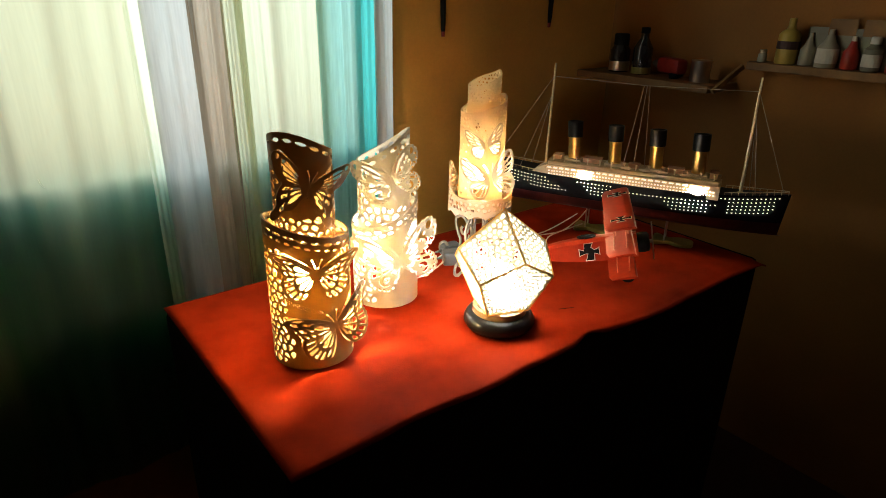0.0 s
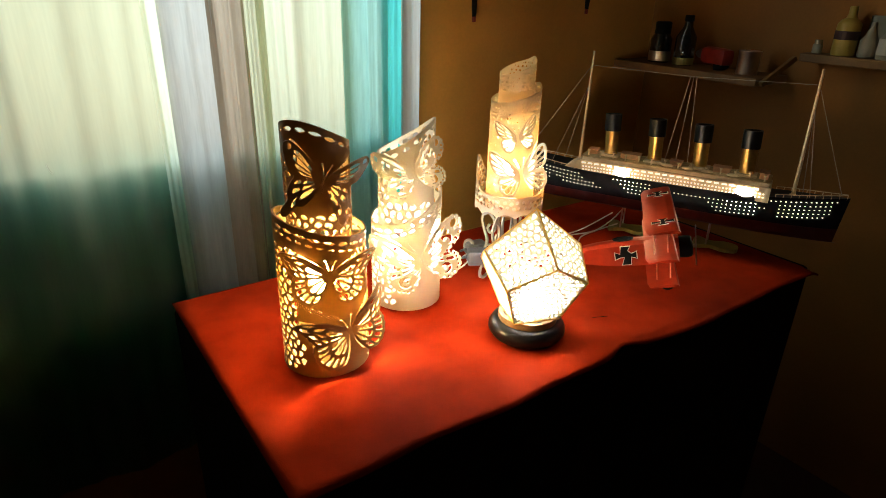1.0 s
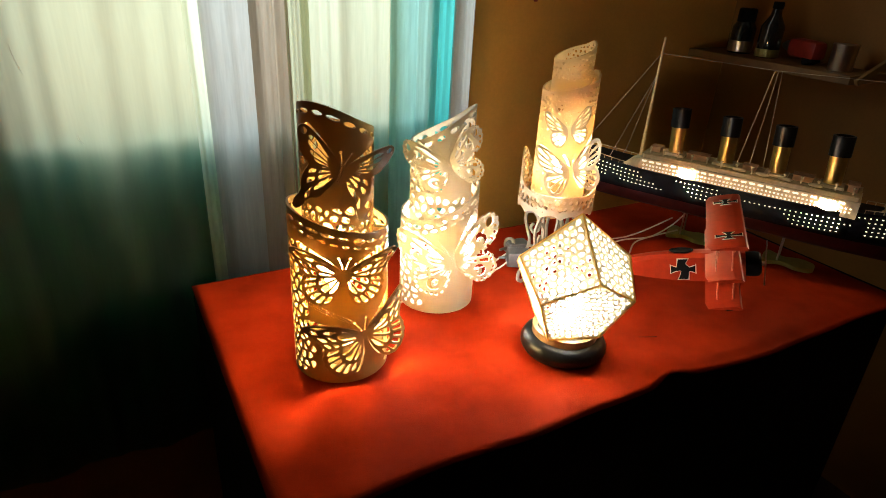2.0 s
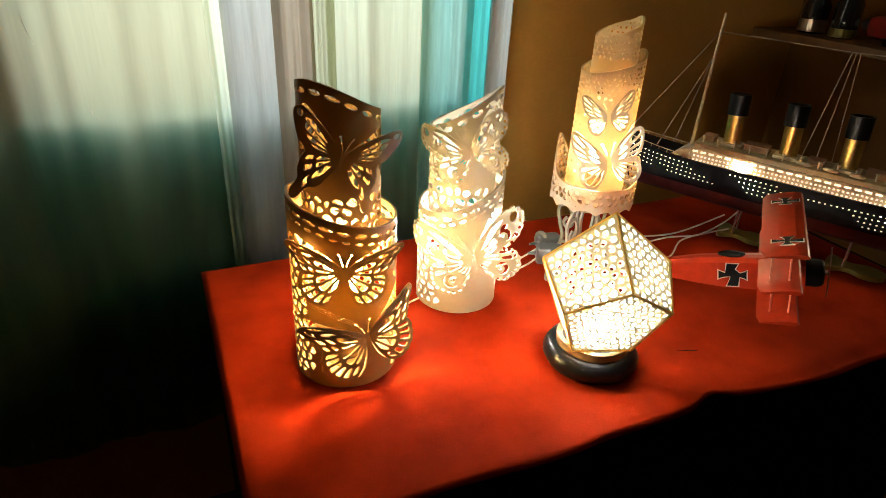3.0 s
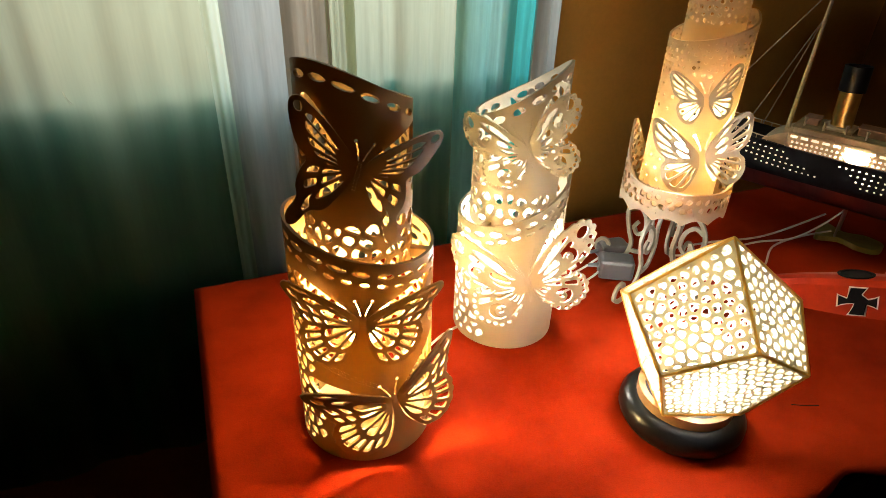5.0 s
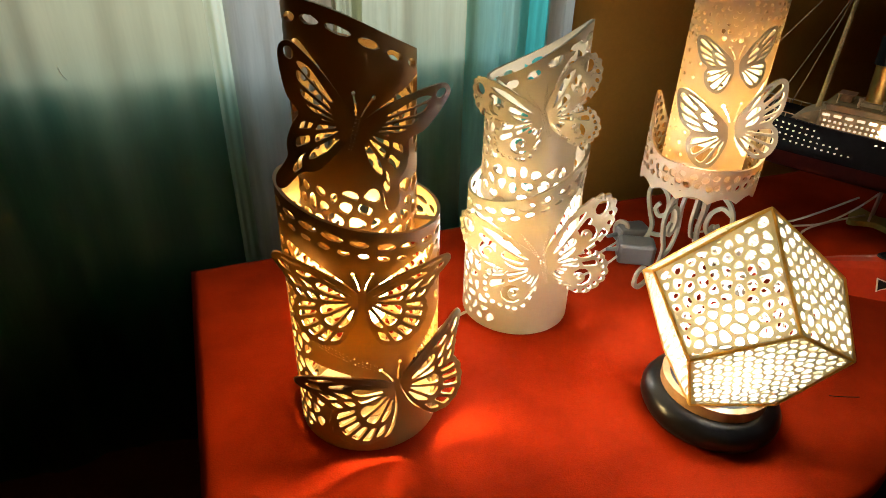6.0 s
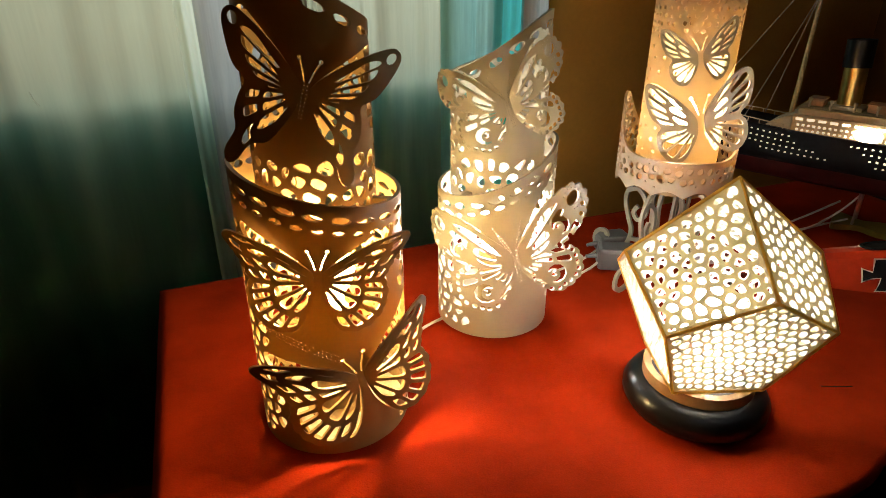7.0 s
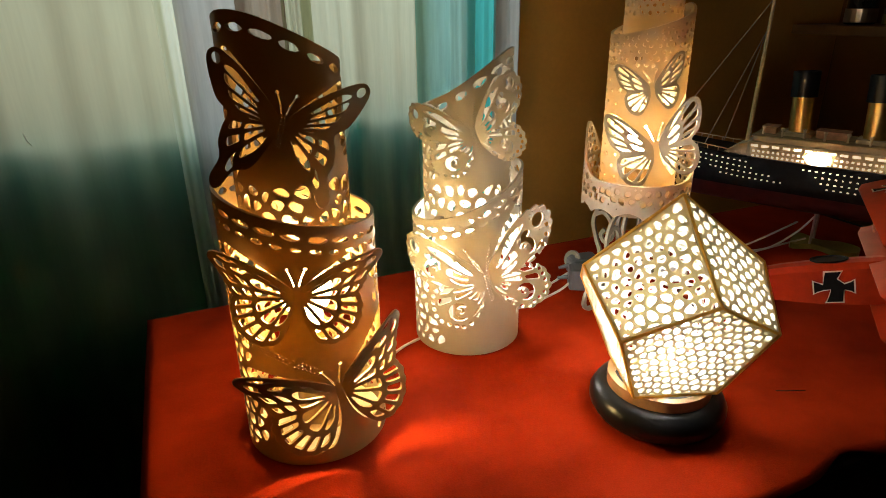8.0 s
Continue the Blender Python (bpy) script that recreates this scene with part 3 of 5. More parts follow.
def holder(parent, height, radius=0.014, cx=0.0, cy=0.0):
    bm = bmesh.new()
    lathe(bm, [(0, 0.0005), (radius * 1.6, 0.0005), (radius * 1.6, 0.004), (radius, 0.006), (radius, height), (0, height)], 20, (cx, cy, 0))
    part("bulb_holder", bm, M_PVC_SHADED, parent, "", True)


def spacers(parent, r0, r1, z, material):
    for k in range(3):
        bm = bmesh.new()
        box(bm, r0, r1, -0.003, 0.003, z - 0.004, z + 0.004, 0.0008, pose(0, 0, 0, 0, 0, 90 + 120 * k))
        part("spacer", bm, material, parent)


def lamp_two_tier(label, at, low, high, material, bulb_material, seed, bulb_z, plain_low, plain_high, trails=False, bulb_r=0.020, rim=2.4, net=(11.0, 3.2)):
    """low, high: radius, rim (mean, swing, azimuth), bottom, butterflies."""
    rng = random.Random(seed)
    t = thing("butterfly_lamp", label, "lamp", at, group="pierced plastic lamps")
    for name, (radius, (mean, swing, az), foot, flies), plain in (("lower_tube", low, plain_low), ("upper_tube", high, plain_high)):
        def top(a, mean=mean, swing=swing, az=az):
            c = math.cos(radians(a - az))
            return mean + swing * (c + 0.12 * math.cos(2 * radians(a - az)))

        def bottom(a, foot=foot):
            return foot
        holes = [h for f in flies for h in f.holes(radius)]
        band = rim_band(rng, radius, top, 9, 6.6, rim, 16)
        holes += band
        if name == "lower_tube":
            holes += rim_band(rng, radius, top, 17, 4.0, 2.0, 12, 180, 330)
        outline = tube_outline(radius, top, bottom)
        for a0, a1, v0, v1 in plain:
            holes += stones(rng, outline, list(holes), *net, between(radius, a0, a1, v0, v1))
        if trails and name == "lower_tube":
            for row in range(3):
                for k in range(24):
                    f = k / 23
                    u, v = radius * radians(112 + 62 * f), 97 - 22 * f + 2.2 * row + 3 * math.sin(3 * f)
                    if rng.random() < 0.8:
                        holes.append(oval(u + rng.uniform(-0.4, 0.4), v + rng.uniform(-0.4, 0.4), 0.45, 0.45, 0, 5))
        tube(name, radius, 2.4, top, bottom, holes, material, t)
        for f in flies:
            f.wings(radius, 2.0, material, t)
    spacers(t, high[0] * 0.001 - 0.002, low[0] * 0.001 - 0.002, (high[2] + 6) * 0.001, material)
    holder(t, bulb_z - 0.03)
    bulb(t, bulb_material, bulb_z, bulb_r)
    # White disc added as a reflector, to brighten the inside of the tubes.
    bm = bmesh.new()
    lathe(bm, [(0, 0.0006), (low[0] * 0.001 - 0.003, 0.0006), (low[0] * 0.001 - 0.003, 0.003), (0, 0.003)], 32)
    part("added_floor_plate", bm, M_PVC_WHITE, t)
    return t


LOW1 = (53.0, (184.0, 13.0, 170.0), 0.6, [Butterfly(wing_monarch(), 255, 134, -4, 1.05, (0.20, 66.0), (0.18, 62.0)),
                                         Butterfly(wing_monarch(), 279, 56, 13, 1.24, (0.22, 72.0), (0.36, 80.0), right_turn=4.0, left_turn=-8.0)])
HIGH1 = (37.5, (286.0, 17.0, 212.0), 160.0, [Butterfly(wing_swallowtail(), 257, 240, -16, 1.02, (0.06, 80.0), (0.10, 60.0), dots=False)])
lamp_two_tier("cream plastic tube lamp carved with butterflies, glowing amber", (0.135, 0.208, TABLE), LOW1, HIGH1, M_PVC_SHADED, M_BULB_WARM, 3, 0.115,
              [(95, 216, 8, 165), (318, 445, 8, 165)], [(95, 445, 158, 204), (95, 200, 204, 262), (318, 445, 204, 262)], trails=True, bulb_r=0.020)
LOW2 = (51.0, (147.0, 22.0, 345.0), 0.6, [Butterfly(wing_lace(), 266, 74, 16, 1.50, (0.11, None), (0.50, 160.0), antennae=False, dots=True)])
HIGH2 = (40.0, (245.0, 24.0, 320.0), 122.0, [Butterfly(wing_lace(), 255, 202, 20, 1.10, (0.22, None), (0.60, 130.0), antennae=False, dots=True)])
lamp_two_tier("ivory plastic tube lamp pierced with lacy butterflies, glowing white", (0.304, 0.289, TABLE), LOW2, HIGH2, M_PVC_WHITE, M_BULB_WHITE, 8, 0.096,
              [(95, 225, 8, 110), (310, 445, 8, 150)], [(95, 445, 130, 158), (95, 225, 158, 225), (310, 445, 158, 250)], rim=3.2, net=(12.5, 4.2))


def footed_lamp(at):
    """Tall lamp: two tubes in a wavy collar on scrolled feet."""
    rng = random.Random(17)
    t = thing("butterfly_lamp", "tall cream plastic lamp with butterflies on scrolled feet", "lamp", at, group="pierced plastic lamps")
    # collar
    R = 55.0

    def ctop(a):
        return 138 + sum(h * math.exp(-((a - az + turn) / 30) ** 2) for az, h in ((128, 50), (338, 30)) for turn in (-360, 0, 360))

    def cbot(a):
        return 104 + 6.0 * abs(math.sin(radians(a * 6)))
    out = tube_outline(R, ctop, lambda a: 111, 1.0)
    dots = pebbles(rng, out, [], 9.6, 3.7, 0.5, aspect=1.12)
    dots += pebbles(rng, out, [list(map(tuple, np.array(d).mean(0) + (np.array(d) - np.array(d).mean(0)) * 1.5)) for d in dots], 5.0, 1.0, 0.5, aspect=1.05)
    tube("collar", R, 2.4, ctop, cbot, dots, M_PVC_COLLAR, t, "wavy pierced collar with a scalloped rim")
    # tubes
    for name, R, (mean, swing), foot, flies in (
            ("main_tube", 38.0, (287.0, 11.0), 108.0, [Butterfly(wing_plain(), 238, 228, 12, 0.92, (0.08, None), (0.08, None)), Butterfly(wing_plain(), 254, 170, 12, 1.36, (0.10, None), (0.6, 300.0), right_turn=9.0)]),
            ("top_tube", 27.0, (326.0, 10.0), 250.0, [])):
        def top(a, mean=mean, swing=swing):
            c = math.cos(radians(a - 345))
            return mean + swing * (c + 0.45 * max(0.0, c) ** 12)

        holes = [h for f in flies for h in f.holes(R)]
        outline = tube_outline(R, top, lambda a, foot=foot: foot)
        low = 245 if flies else 292
        holes += pebbles(rng, outline, list(holes), 7.0, 2.0, 1.0, between(R, 95, 445, low, 400), aspect=1.05)
        if flies:
            holes += pebbles(rng, outline, list(holes), 12.0, 1.9, 1.0, between(R, 95, 205, 115, 245), aspect=1.05)
            holes += pebbles(rng, outline, list(holes), 12.0, 1.9, 1.0, between(R, 320, 445, 115, 245), aspect=1.05)
        holes += pebbles(rng, outline, [list(map(tuple, np.array(d).mean(0) + (np.array(d) - np.array(d).mean(0)) * 1.4)) for d in holes], 5.0, 0.8, 0.5, between(R, 95, 445, low, 400), aspect=1.05)
        tube(name, R, 2.4, top, lambda a, foot=foot: foot, holes, M_PVC_GLOW, t)
        for f in flies:
            f.wings(R, 2.0, M_PVC_WHITE, t)
    spacers(t, 0.036, 0.054, 0.112, M_PVC_SHADED)
    spacers(t, 0.0255, 0.0365, 0.256, M_PVC_SHADED)
    # feet: flat scrolled strips
    for k in range(4):
        bm = bmesh.new()
        for pts in (((0.010, 0, 0.1035), (0.024, 0, 0.1015), (0.040, 0, 0.092), (0.047, 0, 0.074), (0.042, 0, 0.054), (0.036, 0, 0.038), (0.040, 0, 0.020), (0.054, 0, 0.0075), (0.070, 0, 0.0045), (0.080, 0, 0.012), (0.078, 0, 0.024), (0.068, 0, 0.027), (0.063, 0, 0.019)),
                    ((0.0445, 0, 0.082), (0.034, 0, 0.086), (0.024, 0, 0.076), (0.022, 0, 0.060), (0.030, 0, 0.052), (0.036, 0, 0.059), (0.032, 0, 0.067)),
                    ((0.010, 0, 0.0995), (0.016, 0, 0.080), (0.014, 0, 0.052), (0.022, 0, 0.032), (0.038, 0, 0.028))):
            line = smooth_line(pts, 5)
            prev = None
            for i, p in enumerate(line):
                d = (line[min(i + 1, len(line) - 1)] - line[max(i - 1, 0)]).normalized()
                nrm = Vector((-d.z, 0, d.x)) * 0.0022
                ring = [bm.verts.new(p + nrm + Vector((0, s, 0))) for s in (-0.0016, 0.0016)] + [bm.verts.new(p - nrm + Vector((0, s, 0))) for s in (0.0016, -0.0016)]
                if prev:
                    for q in range(4):
                        bm.faces.new((prev[q], prev[(q + 1) % 4], ring[(q + 1) % 4], ring[q]))
                else:
                    bm.faces.new(ring[::-1])
                prev = ring
            bm.faces.new(prev)
        bmesh.ops.recalc_face_normals(bm, faces=bm.faces)
        bmesh.ops.transform(bm, matrix=pose(0, 0, 0, 0, 0, 200 + 90 * k), verts=bm.verts)
        part("scrolled_foot", bm, M_FOOT, t, "grey-cream curled strip of plastic", True)
    bm = bmesh.new()
    lathe(bm, [(0, 0.100), (0.037, 0.100), (0.037, 0.106), (0, 0.106)], 32)
    part("added_floor_plate", bm, M_PVC_SHADED, t)
    bm = bmesh.new()
    lathe(bm, [(0, 0.106), (0.013, 0.106), (0.013, 0.145), (0, 0.145)], 16)
    part("bulb_holder", bm, M_PVC_SHADED, t)
    bulb(t, M_BULB_TALL, 0.180, 0.014)
    return t


footed_lamp((0.502, 0.291, TABLE))


def polyhedron_lamp(at):
    """Eight pierced kite-shaped panels on a turned base."""
    rng = random.Random(5)
    t = thing("faceted_lamp", "white pierced many-sided lamp glowing on a black base", "lamp", at, group="pierced plastic lamps")
    RE, ZE, RO, ZO, TOP, CUT = 0.066, 0.127, 0.0755, 0.0950, 0.1800, 0.034
    even = [Vector((r * math.cos(radians(a)), r * math.sin(radians(a)), z)) for a, r, z in ((156, RE, ZE), (257, 0.060, 0.1215), (338, RE, ZE), (66, RE, ZE))]
    odd = [Vector((RO * math.cos(radians(a)), RO * math.sin(radians(a)), ZO)) for a in (204, 297, 23, 113)]
    apex = Vector((0, 0, TOP))
    low = Vector((0, 0, -0.050))
    cut = [o + (low - o) * ((o.z - CUT) / (o.z - low.z)) for o in odd]
    faces = [[apex, even[k], odd[k], even[(k + 1) % 4]] for k in range(4)] + [[odd[k], cut[k], cut[(k + 1) % 4], odd[(k + 1) % 4], even[(k + 1) % 4]] for k in range(4)]
    seams = set()
    for at_top, face in zip((True,) * 4 + (False,) * 4, faces):
        c = sum(face, Vector()) / len(face)
        n = (face[1] - face[0]).cross(face[2] - face[0]).normalized()
        if n.dot(c - Vector((0, 0, 0.1))) < 0:
            n = -n
        x = (face[1] - face[0]).normalized()
        x = (x - n * x.dot(n)).normalized()
        y = n.cross(x)
        flat = [((p - c).dot(x) * 1000, (p - c).dot(y) * 1000) for p in face]
        area = sum(a[0] * b[1] - b[0] * a[1] for a, b in zip(flat, flat[1:] + flat[:1]))
        if area < 0:
            flat = flat[::-1]
        rise = [((p - c).dot(x) * 1000, (p - c).dot(y) * 1000, (p - c).dot(n)) for p in face]

        def bow(u, v):
            w = [1 / ((u - a) ** 2 + (v - b) ** 2 + 0.01) ** 1.5 for a, b, h in rise]
            return sum(k * h for k, (a, b, h) in zip(w, rise)) / sum(w)
        holes = stones(rng, flat, [], 8.8 if at_top else 7.4, 2.7 if at_top else 1.9, convex=True, margin=2.2, jitter=0.24)
        sheet = pierced(flat, holes, 12.0)
        thick("pierced_panel", sheet, lambda u, v: c + (x * u + y * v) * 0.001 + n * bow(u, v), lambda u, v: c + (x * u + y * v) * 0.00097 + n * (bow(u, v) - 0.0028), M_PVC_AMBER, t)
        for a, b in zip(face, face[1:] + face[:1]):
            seams.add(tuple(sorted(((round(a.x, 5), round(a.y, 5), round(a.z, 5)), (round(b.x, 5), round(b.y, 5), round(b.z, 5))))))
    for a, b in sorted(seams):
        bm = bmesh.new()
        rod(bm, [a, b], 0.0011, 6)
        part("edge_strip", bm, M_GOLD, t, "", True)
    bm = bmesh.new()
    lathe(bm, [(0, 0.0005), (0.042, 0.0005), (0.0485, 0.003), (0.052, 0.009), (0.052, 0.014), (0.0485, 0.0205), (0.043, 0.024), (0.040, 0.0245), (0, 0.0245)], 48)
    part("base", bm, M_BLACK, t, "glossy black turned wooden ring", True)
    bm = bmesh.new()
    lathe(bm, [(0.034, 0.0245), (0.0395, 0.0245), (0.0395, 0.0335), (0.034, 0.0335), (0.034, 0.0245)], 40)
    part("collar", bm, M_TIMBER, t, "pale band between base and panels", True)
    bm = bmesh.new()
    lathe(bm, [(0, 0.0245), (0.013, 0.0245), (0.013, 0.055), (0, 0.055)], 16)
    part("bulb_holder", bm, M_PVC_SHADED, t)
    bulb(t, M_BULB_BRIGHT, 0.090, 0.024, -0.0185, -0.0135)
    return t


M_GOLD = thin("amber_edge_varnish", (0.80, 0.52, 0.12), (1.0, 0.74, 0.24), 0.6, rough=0.4, vary=0.2)
M_BULB_BRIGHT = glow("bright_bulb_glass", (0.95, 0.97, 1.0), 92.0)
polyhedron_lamp((0.3855, 0.1085, TABLE))


# ---- model ship ----
def hull_half(s):
    """Half breadth of the hull along its length."""
    if s > 0.10:
        return 0.034 * max(0.0, 1 - ((s - 0.10) / 0.2215) ** 2.3)
    if s < -0.12:
        return 0.034 * (1 - 0.72 * min(1.0, (-0.12 - s) / 0.150) ** 2.6)
    return 0.034


def deck_height(s):
    return 0.114 + 0.016 * max(0.0, (s - 0.05) / 0.27) ** 2 + 0.016 * max(0.0, (-0.08 - s) / 0.19) ** 2


def loft(bm, sections):
    rings = [[bm.verts.new(p) for p in sec] for sec in sections]
    for a, b in zip(rings, rings[1:]):
        for k in range(len(a) - 1):
            bm.faces.new((a[k], b[k], b[k + 1], a[k + 1]))
    return rings


def model_ship(at, turn):
    t = thing("model_ship", "model ocean liner with four gilt funnels and lit portholes", "model ship", at, turn)
    stations = [-0.268 + 0.5885 * i / 40 for i in range(41)]
    KEEL, LINE = 0.050, 0.074

    def side(s, z):
        b = hull_half(s)
        f = min(1.0, max(0.0, (z - KEEL) / 0.030))
        return b * (0.55 + 0.45 * f ** 0.5)
    for name, z0, z1, mat, label in (("hull", LINE, None, M_HULL, "black hull side"), ("hull_bottom", KEEL, LINE, M_HULL_RED, "dark red hull bottom")):
        bm = bmesh.new()
        secs = []
        for s in stations:
            top = deck_height(s) if z1 is None else z1
            rake = 0.008 * max(0, (s - 0.28) / 0.04)
            zs = [z0 + (top - z0) * k / 5 for k in range(6)]
            right = [(s - rake * (1 - (z - KEEL) / 0.08), -side(s, z), z) for z in zs]
            left = [(s - rake * (1 - (z - KEEL) / 0.08), side(s, z), z) for z in zs[::-1]]
            secs.append(right + left if z1 is None else left + right)
        rings = loft(bm, secs)
        for r in (rings[0], rings[-1]):
            bm.faces.new(r)
        bmesh.ops.recalc_face_normals(bm, faces=bm.faces)
        part(name, bm, mat, t, label, True)
    # keel plate and deck
    for name, dz, k, mat in (("deck", -0.003, 0.96, M_DECK), ("keel_plate", None, 0.55, M_HULL_RED)):
        bm = bmesh.new()
        loft(bm, [[(s, -hull_half(s) * k - 1e-4, KEEL if dz is None else deck_height(s) + dz), (s, hull_half(s) * k + 1e-4, KEEL if dz is None else deck_height(s) + dz)] for s in stations])
        part(name, bm, mat, t)
    # rails at both ends
    for s0, s1 in ((-0.262, -0.135), (0.212, 0.316)):
        for sgn in (-1, 1):
            bm = bmesh.new()
            n = 9
            pts = [(s0 + (s1 - s0) * i / n, sgn * hull_half(s0 + (s1 - s0) * i / n) * 0.97, deck_height(s0 + (s1 - s0) * i / n)) for i in range(n + 1)]
            rod(bm, [(x, y, z + 0.0052) for x, y, z in pts], 0.0007, 5)
            for x, y, z in pts:
                rod(bm, [(x, y, z - 0.001), (x, y, z + 0.0052)], 0.0006, 5)
            part("rail", bm, M_CREAM, t)
    # superstructure
    S0, S1, W = -0.128, 0.203, 0.0305
    bm = bmesh.new()
    box(bm, S0, S1, -W, W, 0.108, 0.1345, 0.001)
    part("superstructure", bm, M_CREAM, t, "cream upper works with rows of lit windows")
    bm = bmesh.new()
    box(bm, S0 + 0.004, S1 - 0.004, -W + 0.002, W - 0.002, 0.1345, 0.1415, 0.001)
    part("boat_deck", bm, M_CREAM, t)
    bm = bmesh.new()
    box(bm, S0 + 0.002, S1 - 0.002, -W - 0.0006, W + 0.0006, 0.1415, 0.1428, 0.0003)
    part("roof", bm, M_DECK, t)
    # funnels
    for s in (-0.078, 0.003, 0.082, 0.160):
        f = thing("funnel", "", "", (0, 0, 0))
        f.parent = t
        for key in ("label", "category"):
            if key in f:
                del f[key]
        m = pose(s, 0, 0.1425, 0, -3, 0) @ Matrix.Diagonal((0.0125, 0.0095, 1, 1))
        bm = bmesh.new()
        lathe(bm, [(1.0, 0), (1.0, 0.050)], 24, m=m)
        part("funnel_pipe", bm, M_BRASS, f, "gilt funnel pipe", True)
        bm = bmesh.new()
        lathe(bm, [(1.0, 0.048), (1.22, 0.0482), (1.22, 0.079), (1.0, 0.079), (1.0, 0.070), (0, 0.070)], 24, m=m)
        part("black_top", bm, M_FUNNEL, f, "glossy black funnel top", True)
        bm = bmesh.new()
        box(bm, s - 0.017, s + 0.017, -0.016, 0.016, 0.1428, 0.1475, 0.0008)
        part("funnel_base", bm, M_CREAM, f)
    # the sloping fore end of the superstructure
    bm = bmesh.new()
    line = [(S0 - 0.0005, 0.1130), (S0 - 0.0005, 0.1325), (S0 - 0.010, 0.1290), (S0 - 0.022, 0.1215), (S0 - 0.032, 0.1145)]
    rings = [[bm.verts.new((a, sgn * min(W * 0.96, hull_half(a) * 0.9), z)) for a, z in line] for sgn in (-1, 1)]
    bm.faces.new(rings[0])
    bm.faces.new(rings[1][::-1])
    for i in range(len(line)):
        j = (i + 1) % len(line)
        bm.faces.new((rings[0][j], rings[0][i], rings[1][i], rings[1][j]))
    bmesh.ops.recalc_face_normals(bm, faces=bm.faces)
    part("fore_slope", bm, M_CREAM, t)
    # deck houses, vents, boats
    rng = random.Random(31)
    for s, w, d, h in ((-0.110, 0.016, 0.020, 0.008), (-0.040, 0.034, 0.022, 0.0085), (0.042, 0.020, 0.018, 0.007), (0.120, 0.028, 0.020, 0.0085), (0.188, 0.014, 0.026, 0.010)):
        bm = bmesh.new()
        box(bm, s - w / 2, s + w / 2, -d / 2, d / 2, 0.1428, 0.1428 + h, 0.0008)
        box(bm, s - w / 2 - 0.001, s + w / 2 + 0.001, -d / 2 - 0.001, d / 2 + 0.001, 0.1428 + h, 0.1440 + h)
        part("deck_house", bm, M_ROSE, t)
    for i in range(14):
        s = -0.115 + 0.305 * i / 13
        bm = bmesh.new()
        y = -0.024 if i % 2 else -0.019
        lathe(bm, [(0.0013, 0), (0.0013, 0.007), (0.0024, 0.009), (0.0022, 0.011), (0, 0.0115)], 10, (s, y, 0.1428))
        part("vent", bm, M_CREAM, t, "", True)
    for s in (0.030, 0.066, 0.098, 0.140):
        bm = bmesh.new()
        lathe(bm, [(0, -0.011), (0.0026, -0.008), (0.0036, 0), (0.0026, 0.008), (0, 0.011)], 10, m=pose(s, -0.0265, 0.1465, 0, 90, 0))
        part("lifeboat", bm, M_CREAM, t, "", True)
    # lit windows, each its own pane
    def pane_mesh(w, h, mat):
        bm = bmesh.new()
        box(bm, -w / 2, w / 2, -0.0006, 0.0006, -h / 2, h / 2, 0.0003)
        me = bpy.data.meshes.new("pane")
        bm.to_mesh(me)
        bm.free()
        me.materials.append(mat)
        return me
    small, square, wide = (pane_mesh(0.0022, 0.0015, M_PORT), pane_mesh(0.0022, 0.0015, M_PORT_BRIGHT)), (pane_mesh(0.0026, 0.0023, M_PORT), pane_mesh(0.0026, 0.0023, M_PORT_BRIGHT)), (pane_mesh(0.0080, 0.0028, M_PORT), pane_mesh(0.0080, 0.0028, M_PORT_BRIGHT))

    def pane(name, me, s, z, y, yaw=0.0):
        near = min(abs(s + 0.046), abs(s - 0.164)) < 0.026 and z > 0.09
        ob = new(name, me[1 if near else 0])
        ob.parent = t
        ob.matrix_local = pose(s, y, z, 0, 0, yaw)
    rows = [(0.1070, [(-0.255, -0.130), (-0.060, 0.010), (0.205, 0.310)]), (0.1000, [(-0.250, -0.120), (-0.050, 0.185), (0.222, 0.300)]),
            (0.0932, [(-0.245, -0.185), (-0.172, -0.100), (-0.040, 0.050), (0.110, 0.200), (0.222, 0.302)]), (0.0865, [(-0.235, -0.190), (-0.160, -0.085), (-0.030, 0.015), (0.115, 0.190), (0.215, 0.298)]),
            (0.0800, [(0.120, 0.186), (0.222, 0.292)])]
    for z, spans in rows:
        for a, b in spans:
            for i in range(math.ceil(a / 0.0074), int(b / 0.0074) + 1):
                s = 0.0074 * i + rng.uniform(-0.0002, 0.0002)
                z2 = z + deck_height(s) - 0.114
                slope = (hull_half(s + 0.002) - hull_half(s - 0.002)) / 0.004
                pane("porthole", small, s, z2, -side(s, z2) - 0.0002, -math.degrees(math.atan(slope)))
    for z, step, me in ((0.1165, 0.0058, square), (0.1225, 0.0058, square), (0.1295, 0.0125, wide)):
        n = int((S1 - S0 - 0.012) / step)
        for i in range(n):
            pane("window", me, S0 + 0.008 + step * i, z, -W - 0.0002)
    for s in (-0.046, 0.164):
        bm = bmesh.new()
        lathe(bm, [(0, -0.004), (0.008, -0.003), (0.0095, 0), (0.008, 0.003), (0, 0.004)], 16, m=pose(s, -W - 0.001, 0.1215, 90, 0, 0) @ Matrix.Diagonal((1.5, 0.85, 0.5, 1)))
        part("cabin_light", bm, M_CABIN, t, "glaring cabin light behind the windows", True)
